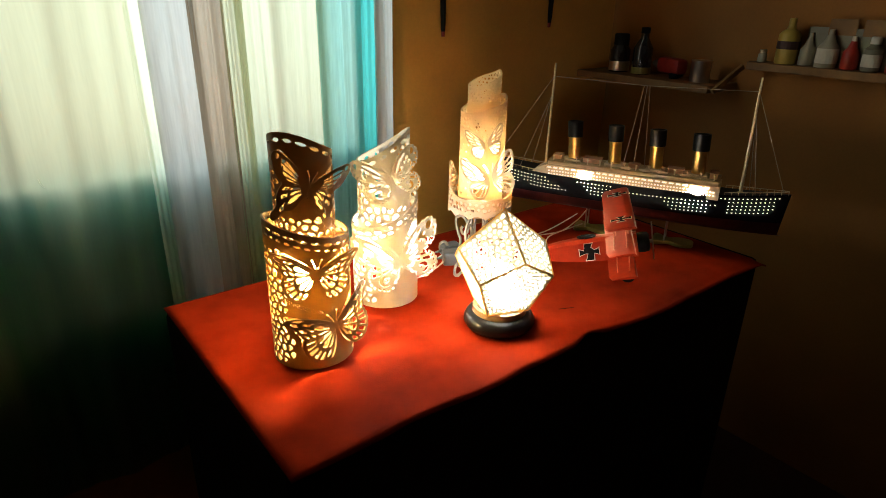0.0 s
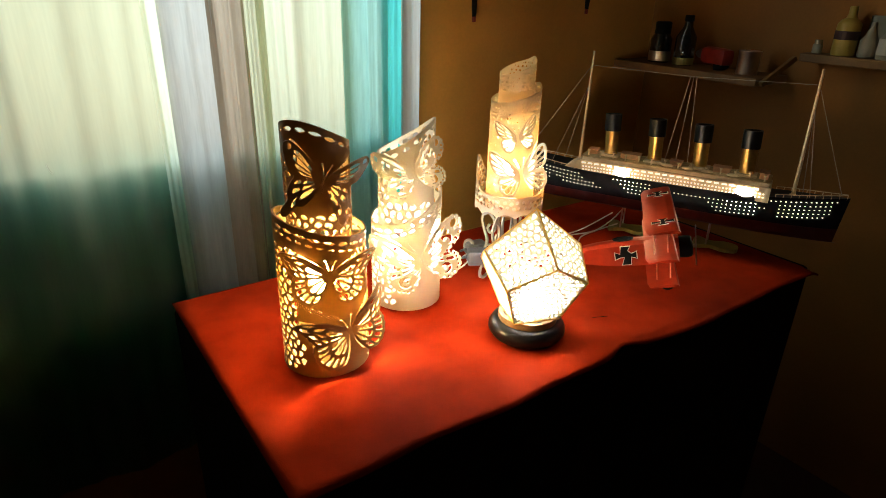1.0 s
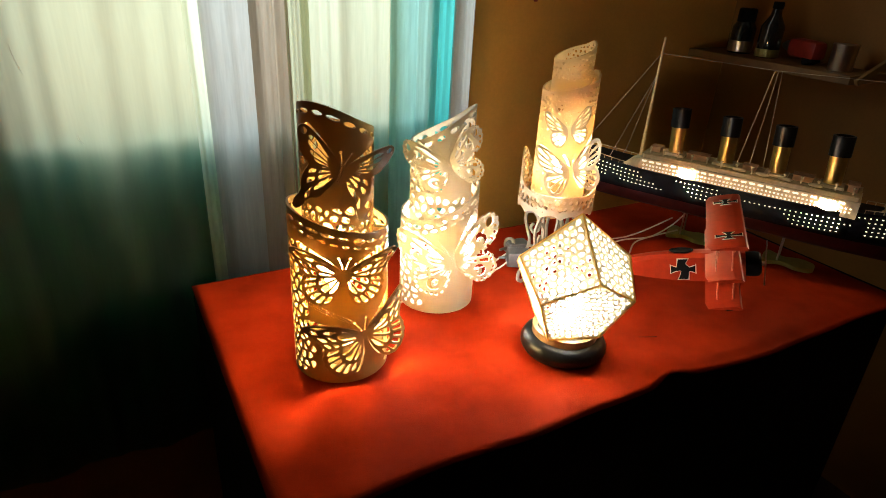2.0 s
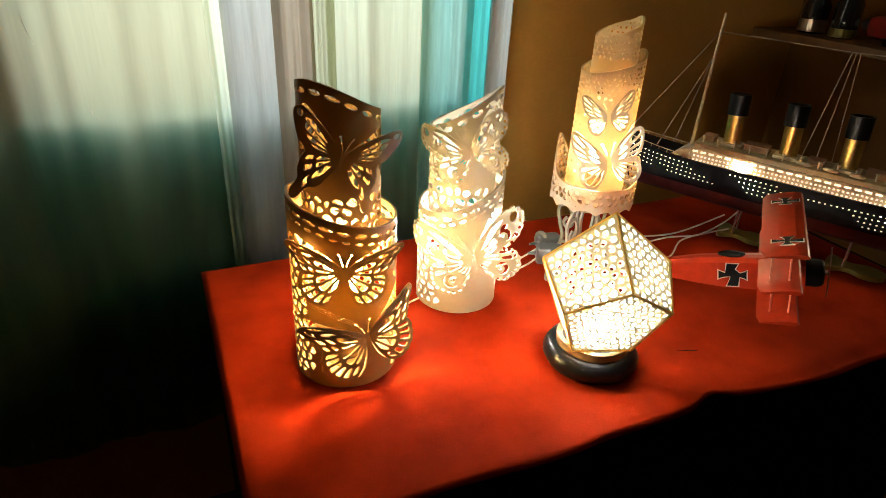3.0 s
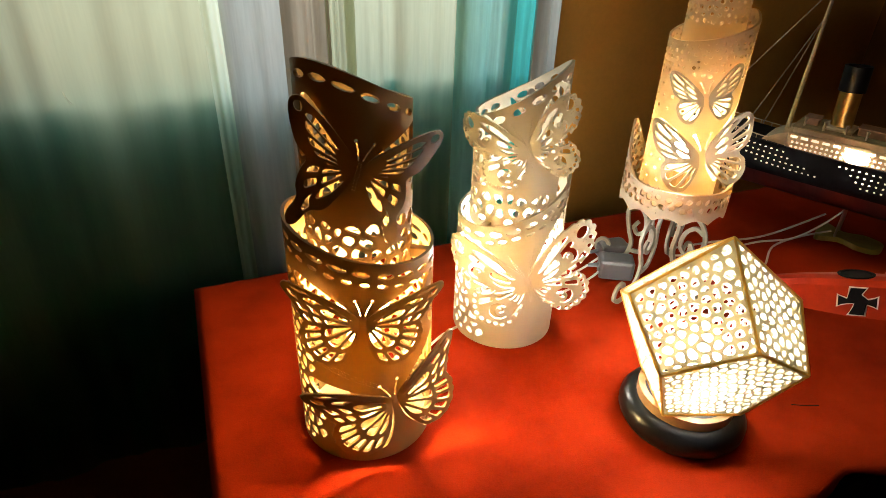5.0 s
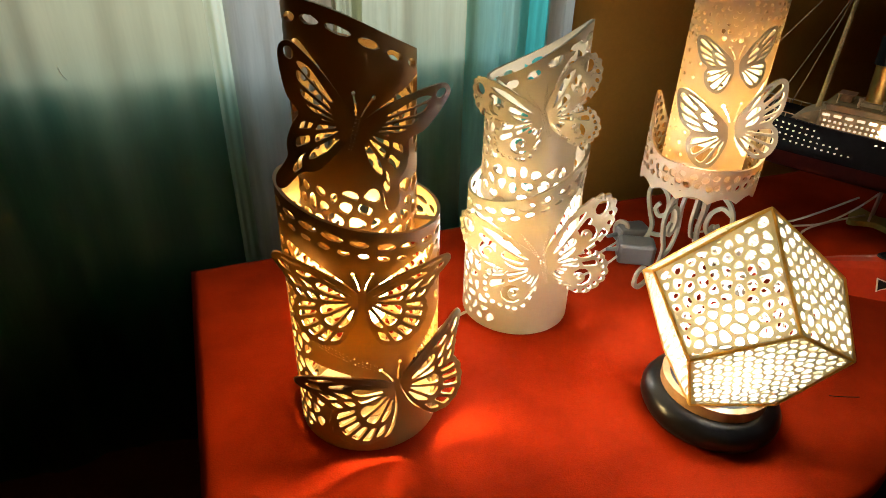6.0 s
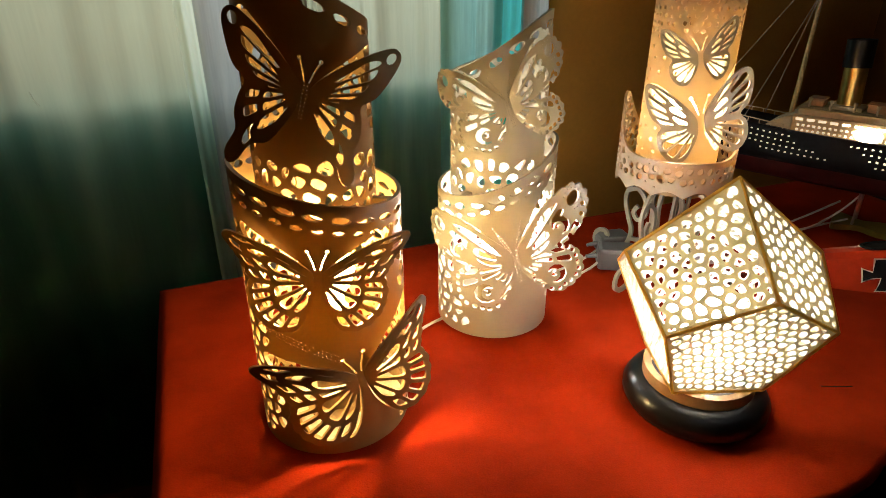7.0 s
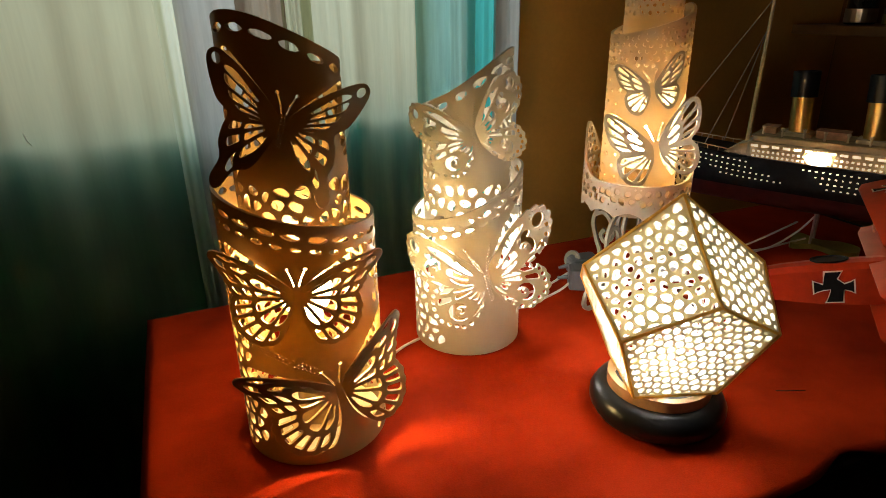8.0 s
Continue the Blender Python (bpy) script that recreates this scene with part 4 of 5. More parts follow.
    # masts and rigging
    for s, top, lean in ((-0.137, 0.330, 0.004), (0.238, 0.328, -0.004)):
        bm = bmesh.new()
        rod(bm, [(s, 0, deck_height(s) - 0.004), (s + lean, 0, top)], 0.0033, 8, 0.6)
        part("mast", bm, M_SPAR, t, "pale wooden mast", True)
        bm = bmesh.new()
        lathe(bm, [(0.006, 0), (0.006, 0.003), (0.003, 0.005), (0, 0.005)], 10, (s, 0, deck_height(s) - 0.003))
        part("mast_foot", bm, M_SPAR, t)
    lines = [((-0.134, 0, 0.305), (0.045, 0, 0.300)), ((0.045, 0, 0.300), (0.234, 0, 0.304)), ((-0.134, 0, 0.305), (-0.245, 0, 0.132)), ((-0.135, 0, 0.27), (-0.185, -0.022, 0.122)), ((-0.135, 0, 0.27), (-0.172, 0.020, 0.122)),
             ((0.236, 0, 0.27), (0.262, -0.014, 0.124)), ((0.236, 0, 0.27), (0.252, 0.014, 0.124)), ((0.234, 0, 0.304), (0.308, 0, 0.130)),
             ((0.040, 0, 0.300), (0.022, -0.012, 0.146)), ((0.045, 0, 0.300), (0.040, 0, 0.146)), ((0.050, 0, 0.300), (0.060, 0.008, 0.146))]
    for a, b in lines:
        bm = bmesh.new()
        rod(bm, [a, b], 0.0006, 5)
        part("rigging_line", bm, M_THREAD, t)
    # stand: a board and two uprights
    for s in (-0.038, 0.120):
        bm = bmesh.new()
        rod(bm, [(s, -0.012, 0.001), (s, -0.012, 0.056)], 0.0016, 8)
        rod(bm, [(s, 0.012, 0.001), (s, 0.012, 0.056)], 0.0016, 8)
        part("upright", bm, M_STEEL, t, "thin metal post", True)
        out = smooth_line([(-0.020, -0.024), (0.006, -0.012), (0.030, -0.020), (0.052, -0.012), (0.052, 0.012), (0.030, 0.020), (0.006, 0.012), (-0.020, 0.024)], 5, True)
        sheet = pierced([(p.x * 1000, p.y * 1000) for p in out], [], 15.0)
        thick("stand_foot", sheet, lambda u, v, s=s: Vector((s + u * 0.001, v * 0.001, 0.0075)), lambda u, v, s=s: Vector((s + u * 0.001, v * 0.001, 0.0005)), M_OLIVE, t, "brass-coloured shaped foot")
    return t


M_HULL = shade("black_ship_paint", (0.008, 0.008, 0.010), rough=0.4, vary=0.3, scale=60.0, spec=0.12)
M_HULL_RED = shade("dark_red_ship_paint", (0.05, 0.006, 0.005), rough=0.45, vary=0.3, scale=60.0)
M_DECK = shade("tan_deck", (0.52, 0.38, 0.19), rough=0.6, vary=0.2, scale=120.0)
M_CREAM = shade("cream_ship_paint", (0.70, 0.54, 0.34), rough=0.5, vary=0.12, scale=90.0)
M_ROSE = shade("rosy_deck_house_wood", (0.62, 0.32, 0.18), rough=0.5, vary=0.2, scale=90.0)
M_BRASS = shade("gilt_metal", (0.70, 0.46, 0.14), rough=0.30, metal=1.0, vary=0.12, scale=120.0)
M_FUNNEL = shade("black_funnel_paint", (0.008, 0.008, 0.009), rough=0.34, vary=0.2, spec=0.22)
M_STEEL = shade("dull_steel", (0.55, 0.52, 0.48), rough=0.3, metal=1.0, vary=0.1)
M_SPAR = shade("pale_spar_wood", (0.72, 0.54, 0.28), rough=0.4, vary=0.2, scale=200.0)
M_THREAD = shade("grey_thread", (0.42, 0.33, 0.26), rough=0.8)
M_OLIVE = shade("brassy_olive_foot", (0.30, 0.26, 0.07), rough=0.4, metal=0.4, vary=0.2, scale=50.0)
M_PORT = glow("lit_porthole", (1.0, 0.76, 0.48), 1.7)
M_PORT_BRIGHT = glow("brightly_lit_porthole", (1.0, 0.80, 0.52), 6.0)
M_CABIN = glow("cabin_light_glass", (1.0, 0.78, 0.46), 100.0)
model_ship((0.827, 0.262, TABLE), -63.9)


# ---- model triplane ----
def cross_shape(t):
    """A flared cross drawn in by t all round: one arm's outline, turned four times."""
    c = 0.17 - 0.5 * t
    arm = [(c, c), (0.5, 0.23 - t), (0.8, 0.34 - t), (1.0 - t, 0.46 - 1.2 * t), (1.0 - t, 1.2 * t - 0.46), (0.8, t - 0.34), (0.5, t - 0.23)]
    out = []
    for q in range(4):
        c, s = round(math.cos(-q * math.pi / 2)), round(math.sin(-q * math.pi / 2))
        out += [(x * c - y * s, x * s + y * c) for x, y in arm]
    return out


def decal(parent, m, sx, sy):
    """A black flared cross with a white rim, a thin film on the surface that carries it."""
    for name, k, h, mat in (("cross_rim", 0.0, 0.0004, M_WHITE), ("cross", 0.075, 0.0007, M_INK)):
        bm = bmesh.new()
        vs = [bm.verts.new(m @ Vector((x * sx, y * sy, h))) for x, y in cross_shape(k)]
        lo = [bm.verts.new(m @ Vector((x * sx, y * sy, -0.0002))) for x, y in cross_shape(k)]
        n = len(vs)
        bm.faces.new(vs)
        for i in range(n):
            bm.faces.new((vs[i], vs[(i + 1) % n], lo[(i + 1) % n], lo[i]))
        bmesh.ops.triangulate(bm, faces=[f for f in bm.faces if len(f.verts) > 4])
        bmesh.ops.recalc_face_normals(bm, faces=bm.faces)
        part(name, bm, mat, parent)


def wing_slab(bm, x0, x1, half, z, thickness):
    """A wing with a rounded nose, thin tail and rounded tips."""
    prof = [(0.0, 0.0), (0.05, 0.75), (0.25, 1.0), (0.6, 0.75), (1.0, 0.12), (1.0, -0.12), (0.5, -0.2), (0.05, -0.4)]
    secs = []
    for k in range(13):
        f = -1 + 2 * k / 12
        tip = 1 - 0.10 * max(0, abs(f) - 0.86) / 0.14
        secs.append([(x1 - (x1 - x0) * u * tip, half * f, z + thickness * w * tip) for u, w in prof])
    rings = [[bm.verts.new(p) for p in s] for s in secs]
    for a, b in zip(rings, rings[1:]):
        for k in range(len(prof)):
            j = (k + 1) % len(prof)
            bm.faces.new((a[k], b[k], b[j], a[j]))
    bm.faces.new(rings[0])
    bm.faces.new(rings[-1][::-1])
    bmesh.ops.recalc_face_normals(bm, faces=bm.faces)


def model_plane(at, turn, pitch):
    """x ahead, y to its left, z up."""
    t = new("model_plane")
    t.matrix_world = Matrix.Translation(at) @ pose(0, 0, 0, 0, 0, turn) @ pose(0, 0, 0, 0, -pitch, 0)
    t.empty_display_size = 0.02
    tagged(t, "red model triplane with black crosses standing on the cover", "model plane")
    secs = []
    for x, w, top, bot in ((-0.150, 0.0015, 0.006, 0.000), (-0.10, 0.006, 0.012, -0.008), (-0.045, 0.0105, 0.019, -0.016), (-0.010, 0.0125, 0.021, -0.020), (0.040, 0.013, 0.021, -0.022), (0.078, 0.013, 0.019, -0.021)):
        secs.append([(x, -w, bot), (x, -w, top - 0.006), (x, -w * 0.6, top - 0.001), (x, 0, top), (x, w * 0.6, top - 0.001), (x, w, top - 0.006), (x, w, bot)])
    bm = bmesh.new()
    rings = [[bm.verts.new(p) for p in s] for s in secs]
    for a, b in zip(rings, rings[1:]):
        for k in range(7):
            bm.faces.new((a[k], b[k], b[(k + 1) % 7], a[(k + 1) % 7]))
    bm.faces.new(rings[0])
    bm.faces.new(rings[-1])
    bmesh.ops.recalc_face_normals(bm, faces=bm.faces)
    part("fuselage", bm, M_PLANE, t)
    bm = bmesh.new()
    lathe(bm, [(0, 0), (0.0085, 0.0), (0.0095, 0.0012), (0.0095, 0.0022), (0.0082, 0.0022), (0.0078, 0.0008), (0, 0.0006)], 20, m=pose(-0.004, 0, 0.0205, 0, 1, 0) @ Matrix.Diagonal((1.7, 0.95, 1, 1)))
    part("cockpit_rim", bm, M_INK, t, "dark open cockpit", True)
    for z, half, x0, x1 in ((0.064, 0.104, 0.030, 0.077), (0.018, 0.098, 0.027, 0.072), (-0.023, 0.094, 0.026, 0.070)):
        bm = bmesh.new()
        wing_slab(bm, x0, x1, half, z, 0.0040)
        part("wing", bm, M_PLANE, t)
    for y in (-0.072, 0.072):
        for z0, z1 in ((-0.020, 0.018), (0.021, 0.064)):
            for x in (0.043, 0.062):
                bm = bmesh.new()
                rod(bm, [(x - 0.003, y, z0), (x, y, z1)], 0.0011, 6)
                part("strut", bm, M_PLANE_PALE, t, "", True)
    for y in (-0.010, 0.010):
        for x in (0.045, 0.065):
            bm = bmesh.new()
            rod(bm, [(x, y, 0.016), (x, y * 1.6, 0.065)], 0.0011, 6)
            part("strut", bm, M_PLANE_PALE, t, "", True)
    bm = bmesh.new()
    lathe(bm, [(0, 0), (0.0165, 0), (0.0175, 0.010), (0.0165, 0.017), (0.0135, 0.0195), (0.010, 0.019), (0.009, 0.014), (0, 0.014)], 28, m=pose(0.078, 0, -0.001, 0, 90, 0))
    part("cowling", bm, M_INK, t, "black round engine cowling", True)
    bm = bmesh.new()
    rod(bm, [(0.092, 0, -0.001), (0.104, 0, -0.001)], 0.003, 10)
    part("propeller_shaft", bm, M_STEEL, t)
    bm = bmesh.new()
    for sgn in (-1, 1):
        wing = smooth_line([(0, 0.002), (0.012, 0.005), (0.03, 0.0048), (0.043, 0.0025), (0.043, -0.0025), (0.03, -0.0048), (0.012, -0.005), (0, -0.002)], 3, True)
        m = pose(0.103, 0, -0.001, 0, 0, 0) @ Matrix(((0, 0, 1, 0), (0, 1, 0, 0), (-1, 0, 0, 0), (0, 0, 0, 1))) @ pose(0, 0, 0, 0, 0, 24 + (180 if sgn < 0 else 0))
        a = [bm.verts.new(m @ Vector((p.x, p.y, 0.0008 + 0.15 * p.y * sgn))) for p in wing]
        b = [bm.verts.new(m @ Vector((p.x, p.y, -0.0008 + 0.15 * p.y * sgn))) for p in wing]
        bm.faces.new(a)
        bm.faces.new(b[::-1])
        for i in range(len(a)):
            j = (i + 1) % len(a)
            bm.faces.new((a[i], b[i], b[j], a[j]))
    bmesh.ops.recalc_face_normals(bm, faces=bm.faces)
    part("propeller", bm, M_STEEL, t, "slim grey propeller")
    bm = bmesh.new()
    wing_slab(bm, -0.150, -0.118, 0.034, 0.003, 0.0016)
    part("tailplane", bm, M_PLANE, t)
    bm = bmesh.new()
    lathe(bm, [(0, -0.0008), (0.017, -0.0008), (0.017, 0.0008), (0, 0.0008)], 20, m=pose(-0.150, 0, 0.017, 90, 0, 0))
    part("rudder", bm, M_WHITE, t)
    for y in (-0.030, 0.030):
        bm = bmesh.new()
        lathe(bm, [(0, -0.002), (0.009, -0.002), (0.0115, -0.0015), (0.0125, 0), (0.0115, 0.0015), (0.009, 0.002), (0, 0.002)], 20, m=pose(0.056, y, WHEEL_Z, 90, 0, 0))
        part("wheel", bm, M_INK, t, "small black wheel", True)
        for x in (0.040, 0.066):
            bm = bmesh.new()
            rod(bm, [(x, y * 0.4, -0.020), (0.056, y * 0.94, WHEEL_Z)], 0.001, 6)
            part("wheel_strut", bm, M_PLANE, t)
    # crosses: fuselage side, upper wing
    side = Matrix(((1, 0, 0, -0.002), (0, 0, -1, -0.0128), (0, 1, 0, -0.002), (0, 0, 0, 1)))
    decal(t, side @ pose(0, 0, 0, 0, 0, 0), 0.0175, 0.0165)
    for y in (-0.066, 0.066):
        decal(t, pose(0.056, y, 0.0680, 0, -3.5, 0), 0.0165, 0.012)
    return t


WHEEL_Z = -0.047
M_PLANE = shade("red_model_paint", (0.36, 0.026, 0.005), rough=0.45, vary=0.12, scale=80.0, bump=0.05, spec=0.2)
M_PLANE_PALE = shade("worn_red_strut_paint", (0.60, 0.16, 0.09), rough=0.4, vary=0.2, scale=200.0)
M_INK = shade("black_marking_paint", (0.008, 0.008, 0.008), rough=0.7, vary=0.2, spec=0.1)
M_WHITE = shade("white_marking_paint", (0.72, 0.68, 0.62), rough=0.5, vary=0.08)
model_plane((0.631, 0.144, 0.8005), -50, 14)


# ---- cords and plugs ----
def cord(label, pts, radius=0.0013):
    bm = bmesh.new()
    rod(bm, smooth_line(pts, 8), radius, 8)
    ob = part("cable", bm, M_CORD, None, "", True)
    return tagged(ob, label, "cable", "white lamp cables on the cover")


def plug(at, turn, size):
    t = thing("power_plug", "pale grey plastic plug lying on the red cover", "plug", at, turn, "plugs behind the lamps")
    l, w, h = size
    bm = bmesh.new()
    box(bm, -l / 2, l / 2, -w / 2, w / 2, 0.0005, h, 0.004)
    part("body", bm, M_PLUG, t)
    bm = bmesh.new()
    rod(bm, [(l / 2 - 0.001, 0, h / 2), (l / 2 + 0.012, 0, h / 2 - 0.002)], 0.003, 8, 0.6)
    part("cord_sleeve", bm, M_PLUG, t)
    return t


M_CORD = shade("white_cord_plastic", (0.62, 0.55, 0.48), rough=0.45, vary=0.08)
M_PLUG = shade("grey_white_plug_plastic", (0.13, 0.13, 0.125), rough=0.4, vary=0.08)
Z = TABLE + 0.0022
plug((0.468, 0.318, TABLE), 150, (0.040, 0.026, 0.026))
plug((0.490, 0.356, TABLE), 170, (0.036, 0.024, 0.022))
cord("thin white cord running from the plugs to the ivory lamp", [(0.352, 0.315, Z), (0.385, 0.325, Z + 0.001), (0.430, 0.338, Z), (0.475, 0.352, Z + 0.006)])
cord("thin white cord running beside another", [(0.350, 0.300, Z), (0.390, 0.306, Z), (0.430, 0.316, Z + 0.002), (0.452, 0.322, Z + 0.008)])
cord("thin white cord between the two butterfly lamps", [(0.178, 0.240, Z), (0.205, 0.262, Z), (0.232, 0.280, Z), (0.252, 0.288, Z)])
cord("thin white cord leading to the model ship's stand", [(0.560, 0.330, Z), (0.620, 0.318, Z), (0.690, 0.318, Z + 0.002), (0.750, 0.312, Z), (0.790, 0.305, Z + 0.018), (0.806, 0.296, Z + 0.040)])
cord("thin white cord looping loosely over the cover", [(0.555, 0.300, Z), (0.610, 0.272, Z), (0.650, 0.268, Z + 0.001), (0.700, 0.300, Z + 0.003), (0.760, 0.312, Z), (0.800, 0.298, Z + 0.010)])
cord("thin white cord behind the others", [(0.570, 0.345, Z), (0.640, 0.340, Z), (0.720, 0.330, Z), (0.795, 0.310, Z + 0.030)])


def splinter():
    bm = bmesh.new()
    rod(bm, smooth_line([(0.492, 0.084, Z - 0.001), (0.502, 0.078, Z), (0.514, 0.074, Z - 0.0005)], 4), 0.00035, 6)
    tagged(part("straw", bm, M_INK, None), "thin dark straw lying on the red cover", "straw")


splinter()


# ---- shelves, their contents, and what hangs on the wall ----
SHELF_A, SHELF_B = 1.003, 1.062


def shelf(label, x0, x1, y0, y1, z):
    t = thing("wall_shelf", label, "shelf", (0, 0, 0))
    bm = bmesh.new()
    box(bm, x0, x1, y0, y1, z - 0.018, z, 0.0015)
    part("board", bm, M_WOOD, t)
    return t


shelf("pale wooden wall shelf in the corner, crowded with jars", 1.285, WALL_X - 0.001, 0.345, WALL_Y - 0.001, SHELF_A)
shelf("pale wooden wall shelf lined with small bottles", 1.365, WALL_X - 0.001, -0.75, 0.300, SHELF_B)


def slanting_board():
    bm = bmesh.new()
    box(bm, -0.050, 0.050, -0.006, 0.006, -0.005, 0.005, 0.0010, look((1.33, 0.322, 1.020), (1.40, 0.298, 1.075)) @ pose(0, 0, 0, 0, 90, 0))
    tagged(part("shelf_brace", bm, M_WOOD, None), "pale wooden brace between two shelves", "brace")


slanting_board()


def bottle(name, label, category, at, profile, material, cap=None, band=None, group=""):
    """profile as for lathe; cap: radius, height; band: a paper label from z0 to z1."""
    t = thing(name, label, category, at, group=group)
    bm = bmesh.new()
    lathe(bm, [(0, 0.0005)] + profile + [(0, profile[-1][1])], 20)
    part("body", bm, material, t, "", True)
    top = profile[-1][1]
    if cap:
        bm = bmesh.new()
        lathe(bm, [(cap[0], top - 0.001), (cap[0], top + cap[1] * 0.9), (cap[0] * 0.85, top + cap[1]), (0, top + cap[1])], 16)
        part("cap", bm, cap[2], t, "", True)
    if band:
        r, z0, z1, mat = band
        bm = bmesh.new()
        lathe(bm, [(r, z0), (r + 0.0005, z0 + 0.001), (r + 0.0005, z1 - 0.001), (r, z1)], 20)
        part("paper_label", bm, mat, t)
    return t


M_JAR = shade("dark_jar_glass", (0.02, 0.02, 0.02), rough=0.12, vary=0.3, coat=0.5)
M_TIN = shade("dull_tin", (0.62, 0.55, 0.45), rough=0.32, metal=1.0, vary=0.1)
M_RED = shade("dark_red_plastic", (0.32, 0.02, 0.012), rough=0.4, vary=0.3, scale=40.0)
M_YELLOW = shade("yellow_bottle_plastic", (0.42, 0.30, 0.06), rough=0.4, vary=0.15)
M_PALE = shade("milky_bottle_plastic", (0.34, 0.31, 0.24), rough=0.4, vary=0.1)
M_PAPER = shade("white_paper_label", (0.66, 0.63, 0.56), rough=0.7, vary=0.06)
M_DARK_PAPER = shade("dark_printed_label", (0.05, 0.02, 0.02), rough=0.6, vary=0.3)
M_CRATE = shade("grey_plastic_bin", (0.17, 0.16, 0.12), rough=0.5, vary=0.15)
G = "jars and bottles on the shelves"
JAR = [(0.026, 0.0005), (0.028, 0.004), (0.028, 0.060), (0.020, 0.074)]
bottle("jar", "dark glass jar with a steel band on the shelf", "jar", (1.355, 0.665, SHELF_A), JAR, M_JAR, (0.021, 0.030, M_INK), (0.0282, 0.004, 0.030, M_TIN), G)
bottle("jar", "dark tall bottle with a tapered neck on the shelf", "jar", (1.355, 0.590, SHELF_A), [(0.024, 0.0005), (0.026, 0.004), (0.026, 0.070), (0.012, 0.095), (0.010, 0.11)], M_JAR, (0.012, 0.014, M_INK), (0.0262, 0.002, 0.020, M_OLIVE), G)
bottle("tin_can", "dull open tin can on the shelf", "can", (1.345, 0.405, SHELF_A), [(0.024, 0.0005), (0.0245, 0.003), (0.0245, 0.050), (0.0255, 0.052), (0.0255, 0.054)], M_TIN, None, None, G)


def red_heap():
    t = thing("power_tool", "dark red plastic hand tool lying on the shelf", "tool", (1.355, 0.495, SHELF_A), 70)
    bm = bmesh.new()
    box(bm, -0.045, 0.045, -0.018, 0.018, 0.012, 0.052, 0.010)
    part("body", bm, M_RED, t, "", True)
    bm = bmesh.new()
    box(bm, -0.020, 0.012, -0.014, 0.014, 0.0005, 0.030, 0.006, pose(-0.022, 0, 0, 0, 20, 0))
    part("grip", bm, M_INK, t, "", True)
    bm = bmesh.new()
    lathe(bm, [(0, 0), (0.013, 0), (0.012, 0.020), (0.006, 0.034), (0, 0.034)], 16, m=pose(0.043, 0, 0.032, 0, 90, 0))
    part("nozzle", bm, M_TIN, t, "", True)


red_heap()
TALL = [(0.022, 0.0005), (0.0235, 0.004), (0.0235, 0.066), (0.017, 0.074), (0.010, 0.078), (0.009, 0.084)]
SMALL = [(0.015, 0.0005), (0.017, 0.003), (0.017, 0.036), (0.010, 0.046), (0.006, 0.060)]
bottle("glue_bottle", "yellow squeeze bottle with a dark printed label", "bottle", (1.395, 0.225, SHELF_B), TALL, M_YELLOW, (0.008, 0.018, M_YELLOW), (0.0238, 0.034, 0.052, M_DARK_PAPER), G)
bottle("glue_bottle", "milky bottle with a white paper label", "bottle", (1.392, 0.135, SHELF_B), [(0.021, 0.0005), (0.022, 0.003), (0.022, 0.044), (0.013, 0.055), (0.007, 0.070)], M_PALE, (0.006, 0.012, M_PALE), (0.0223, 0.010, 0.042, M_PAPER), G)
bottle("small_bottle", "small pale bottle on the shelf", "bottle", (1.400, 0.180, SHELF_B), SMALL, M_PALE, (0.005, 0.012, M_PALE), None, G)
bottle("small_bottle", "small reddish bottle on the shelf", "bottle", (1.395, 0.088, SHELF_B), SMALL, M_RED, (0.005, 0.010, M_PAPER), None, G)
bottle("small_bottle", "small milky bottle with a white cap", "bottle", (1.392, 0.045, SHELF_B), [(0.016, 0.0005), (0.018, 0.003), (0.018, 0.046), (0.010, 0.054), (0.009, 0.058)], M_CRATE, (0.0105, 0.014, M_PAPER), (0.0182, 0.010, 0.036, M_PAPER), G)
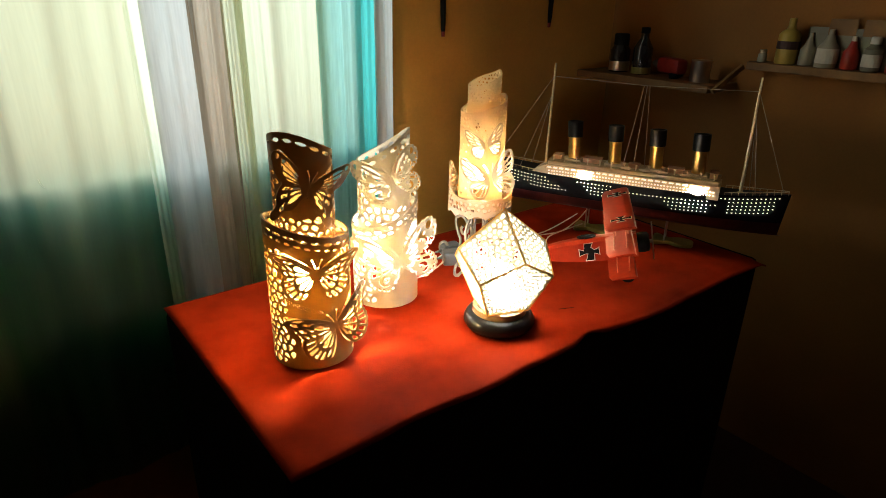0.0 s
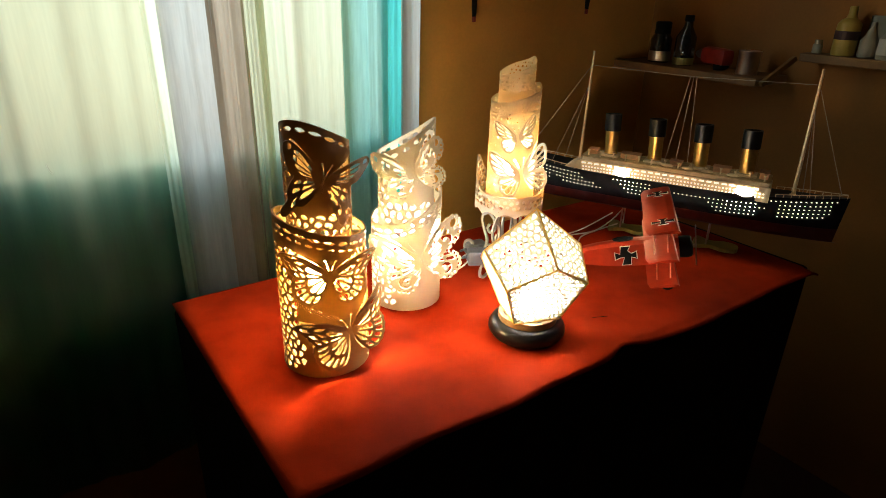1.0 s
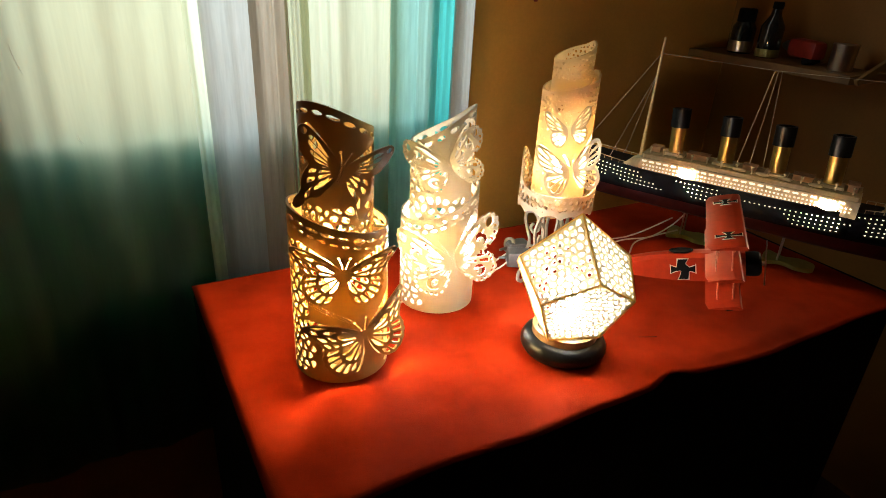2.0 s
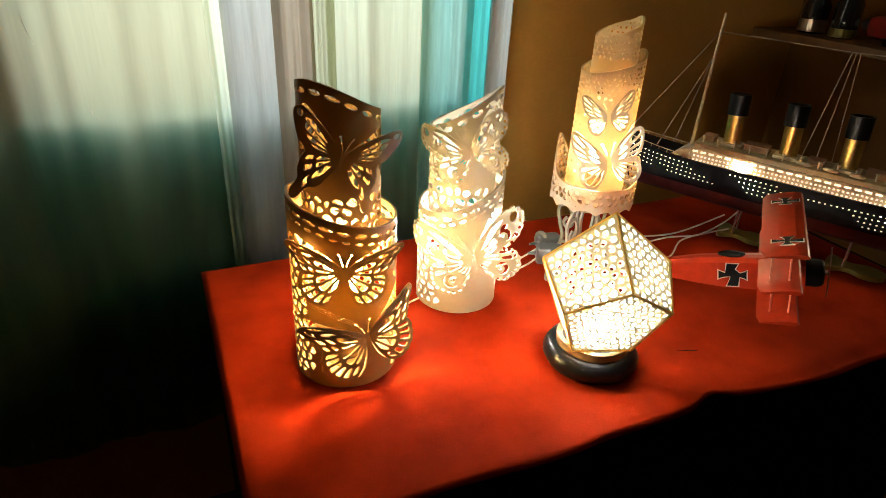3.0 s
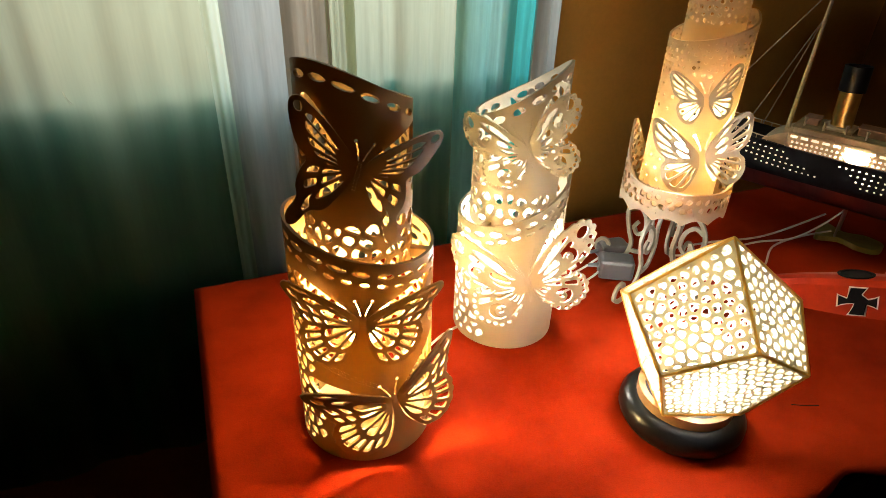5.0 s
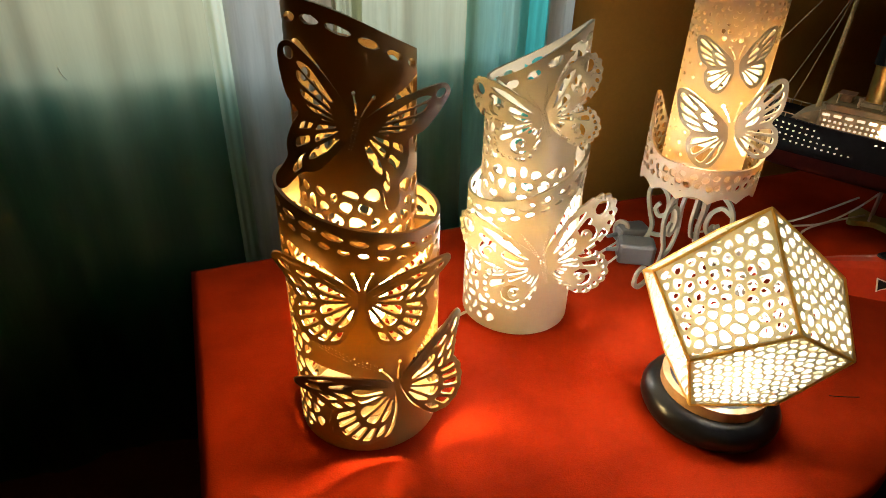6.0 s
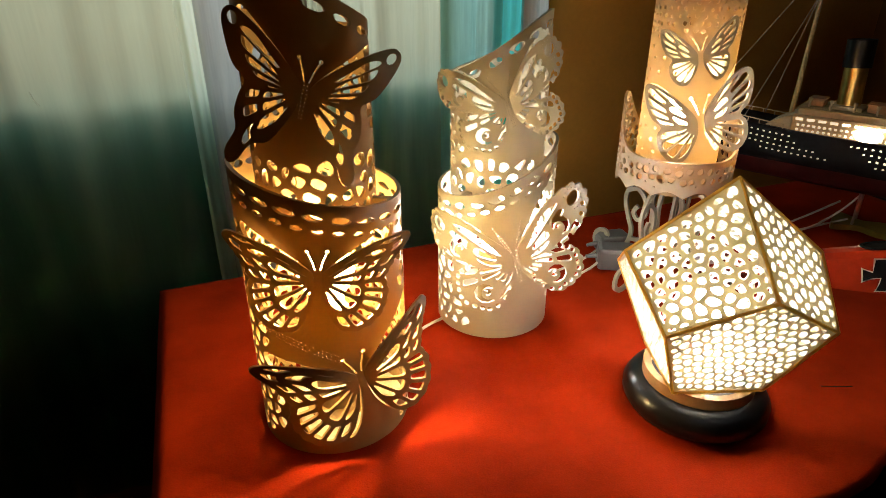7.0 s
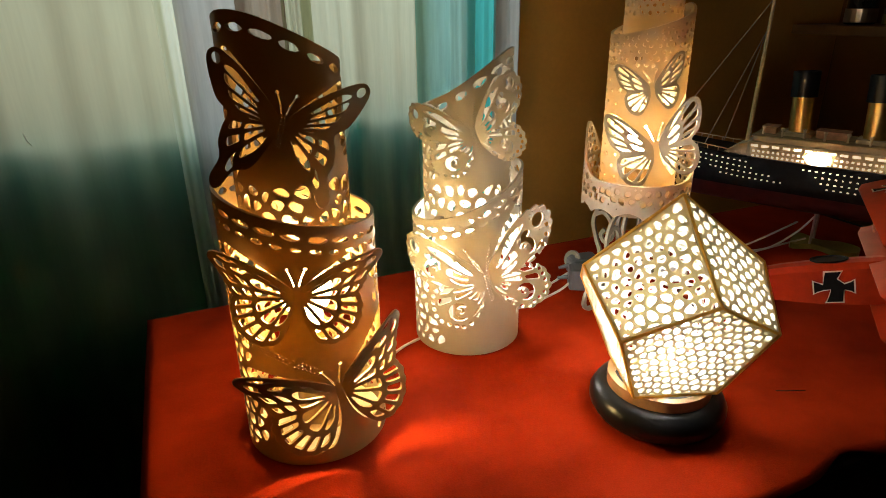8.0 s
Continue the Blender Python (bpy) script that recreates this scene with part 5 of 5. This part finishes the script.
bottle("small_bottle", "small dark red bottle at the shelf's end", "bottle", (1.392, -0.002, SHELF_B), SMALL, M_RED, (0.007, 0.012, M_INK), None, G)
bottle("small_jar", "tiny glass jar near the shelf's edge", "jar", (1.392, 0.278, SHELF_B), [(0.009, 0.0005), (0.010, 0.002), (0.010, 0.018), (0.007, 0.022)], M_PALE, (0.008, 0.007, M_TIN), None, G)


def plastic_bin():
    t = thing("storage_bin", "grey translucent plastic bin behind the bottles", "bin", (1.408, 0.10, SHELF_B))
    bm = bmesh.new()
    for b in ((-0.004, -0.001, -0.13, 0.09, 0.0005, 0.085), (-0.004, 0.016, -0.13, -0.127, 0.0005, 0.085), (-0.004, 0.016, 0.087, 0.09, 0.0005, 0.085), (0.013, 0.016, -0.127, 0.087, 0.0005, 0.085), (-0.001, 0.013, -0.127, 0.087, 0.0005, 0.003)):
        box(bm, *b)
    part("shell", bm, M_CRATE, t)
    for y in (-0.05, 0.02):
        bm = bmesh.new()
        box(bm, -0.0052, -0.0042, y - 0.028, y + 0.028, 0.070, 0.104, 0.0003)
        part("flap", bm, M_WOOD, t, "brown cardboard flap")


plastic_bin()


def hanging_stick(x, z, lean):
    t = thing("hanging_tool", "dark tapered wooden stick hanging against the wall", "tool", (x, WALL_Y - 0.012, z), group="sticks on the wall")
    t.matrix_world = pose(x, WALL_Y - 0.012, z, 0, lean, 0)
    bm = bmesh.new()
    lathe(bm, [(0, 0), (0.0042, 0.0005), (0.0046, 0.012)], 12)
    part("tip", bm, M_RED, t, "reddish worn tip", True)
    bm = bmesh.new()
    lathe(bm, [(0.0046, 0.012), (0.0060, 0.030), (0.0078, 0.110), (0.0084, 0.330), (0.006, 0.338), (0, 0.34)], 14)
    part("shaft", bm, M_INK, t, "", True)
    bm = bmesh.new()
    rod(bm, [(0, 0.012, 0.315), (0, -0.002, 0.315)], 0.002, 6)
    part("peg", bm, M_STEEL, t)


hanging_stick(0.772, 1.107, -1.0)
hanging_stick(1.137, 1.122, 1.0)
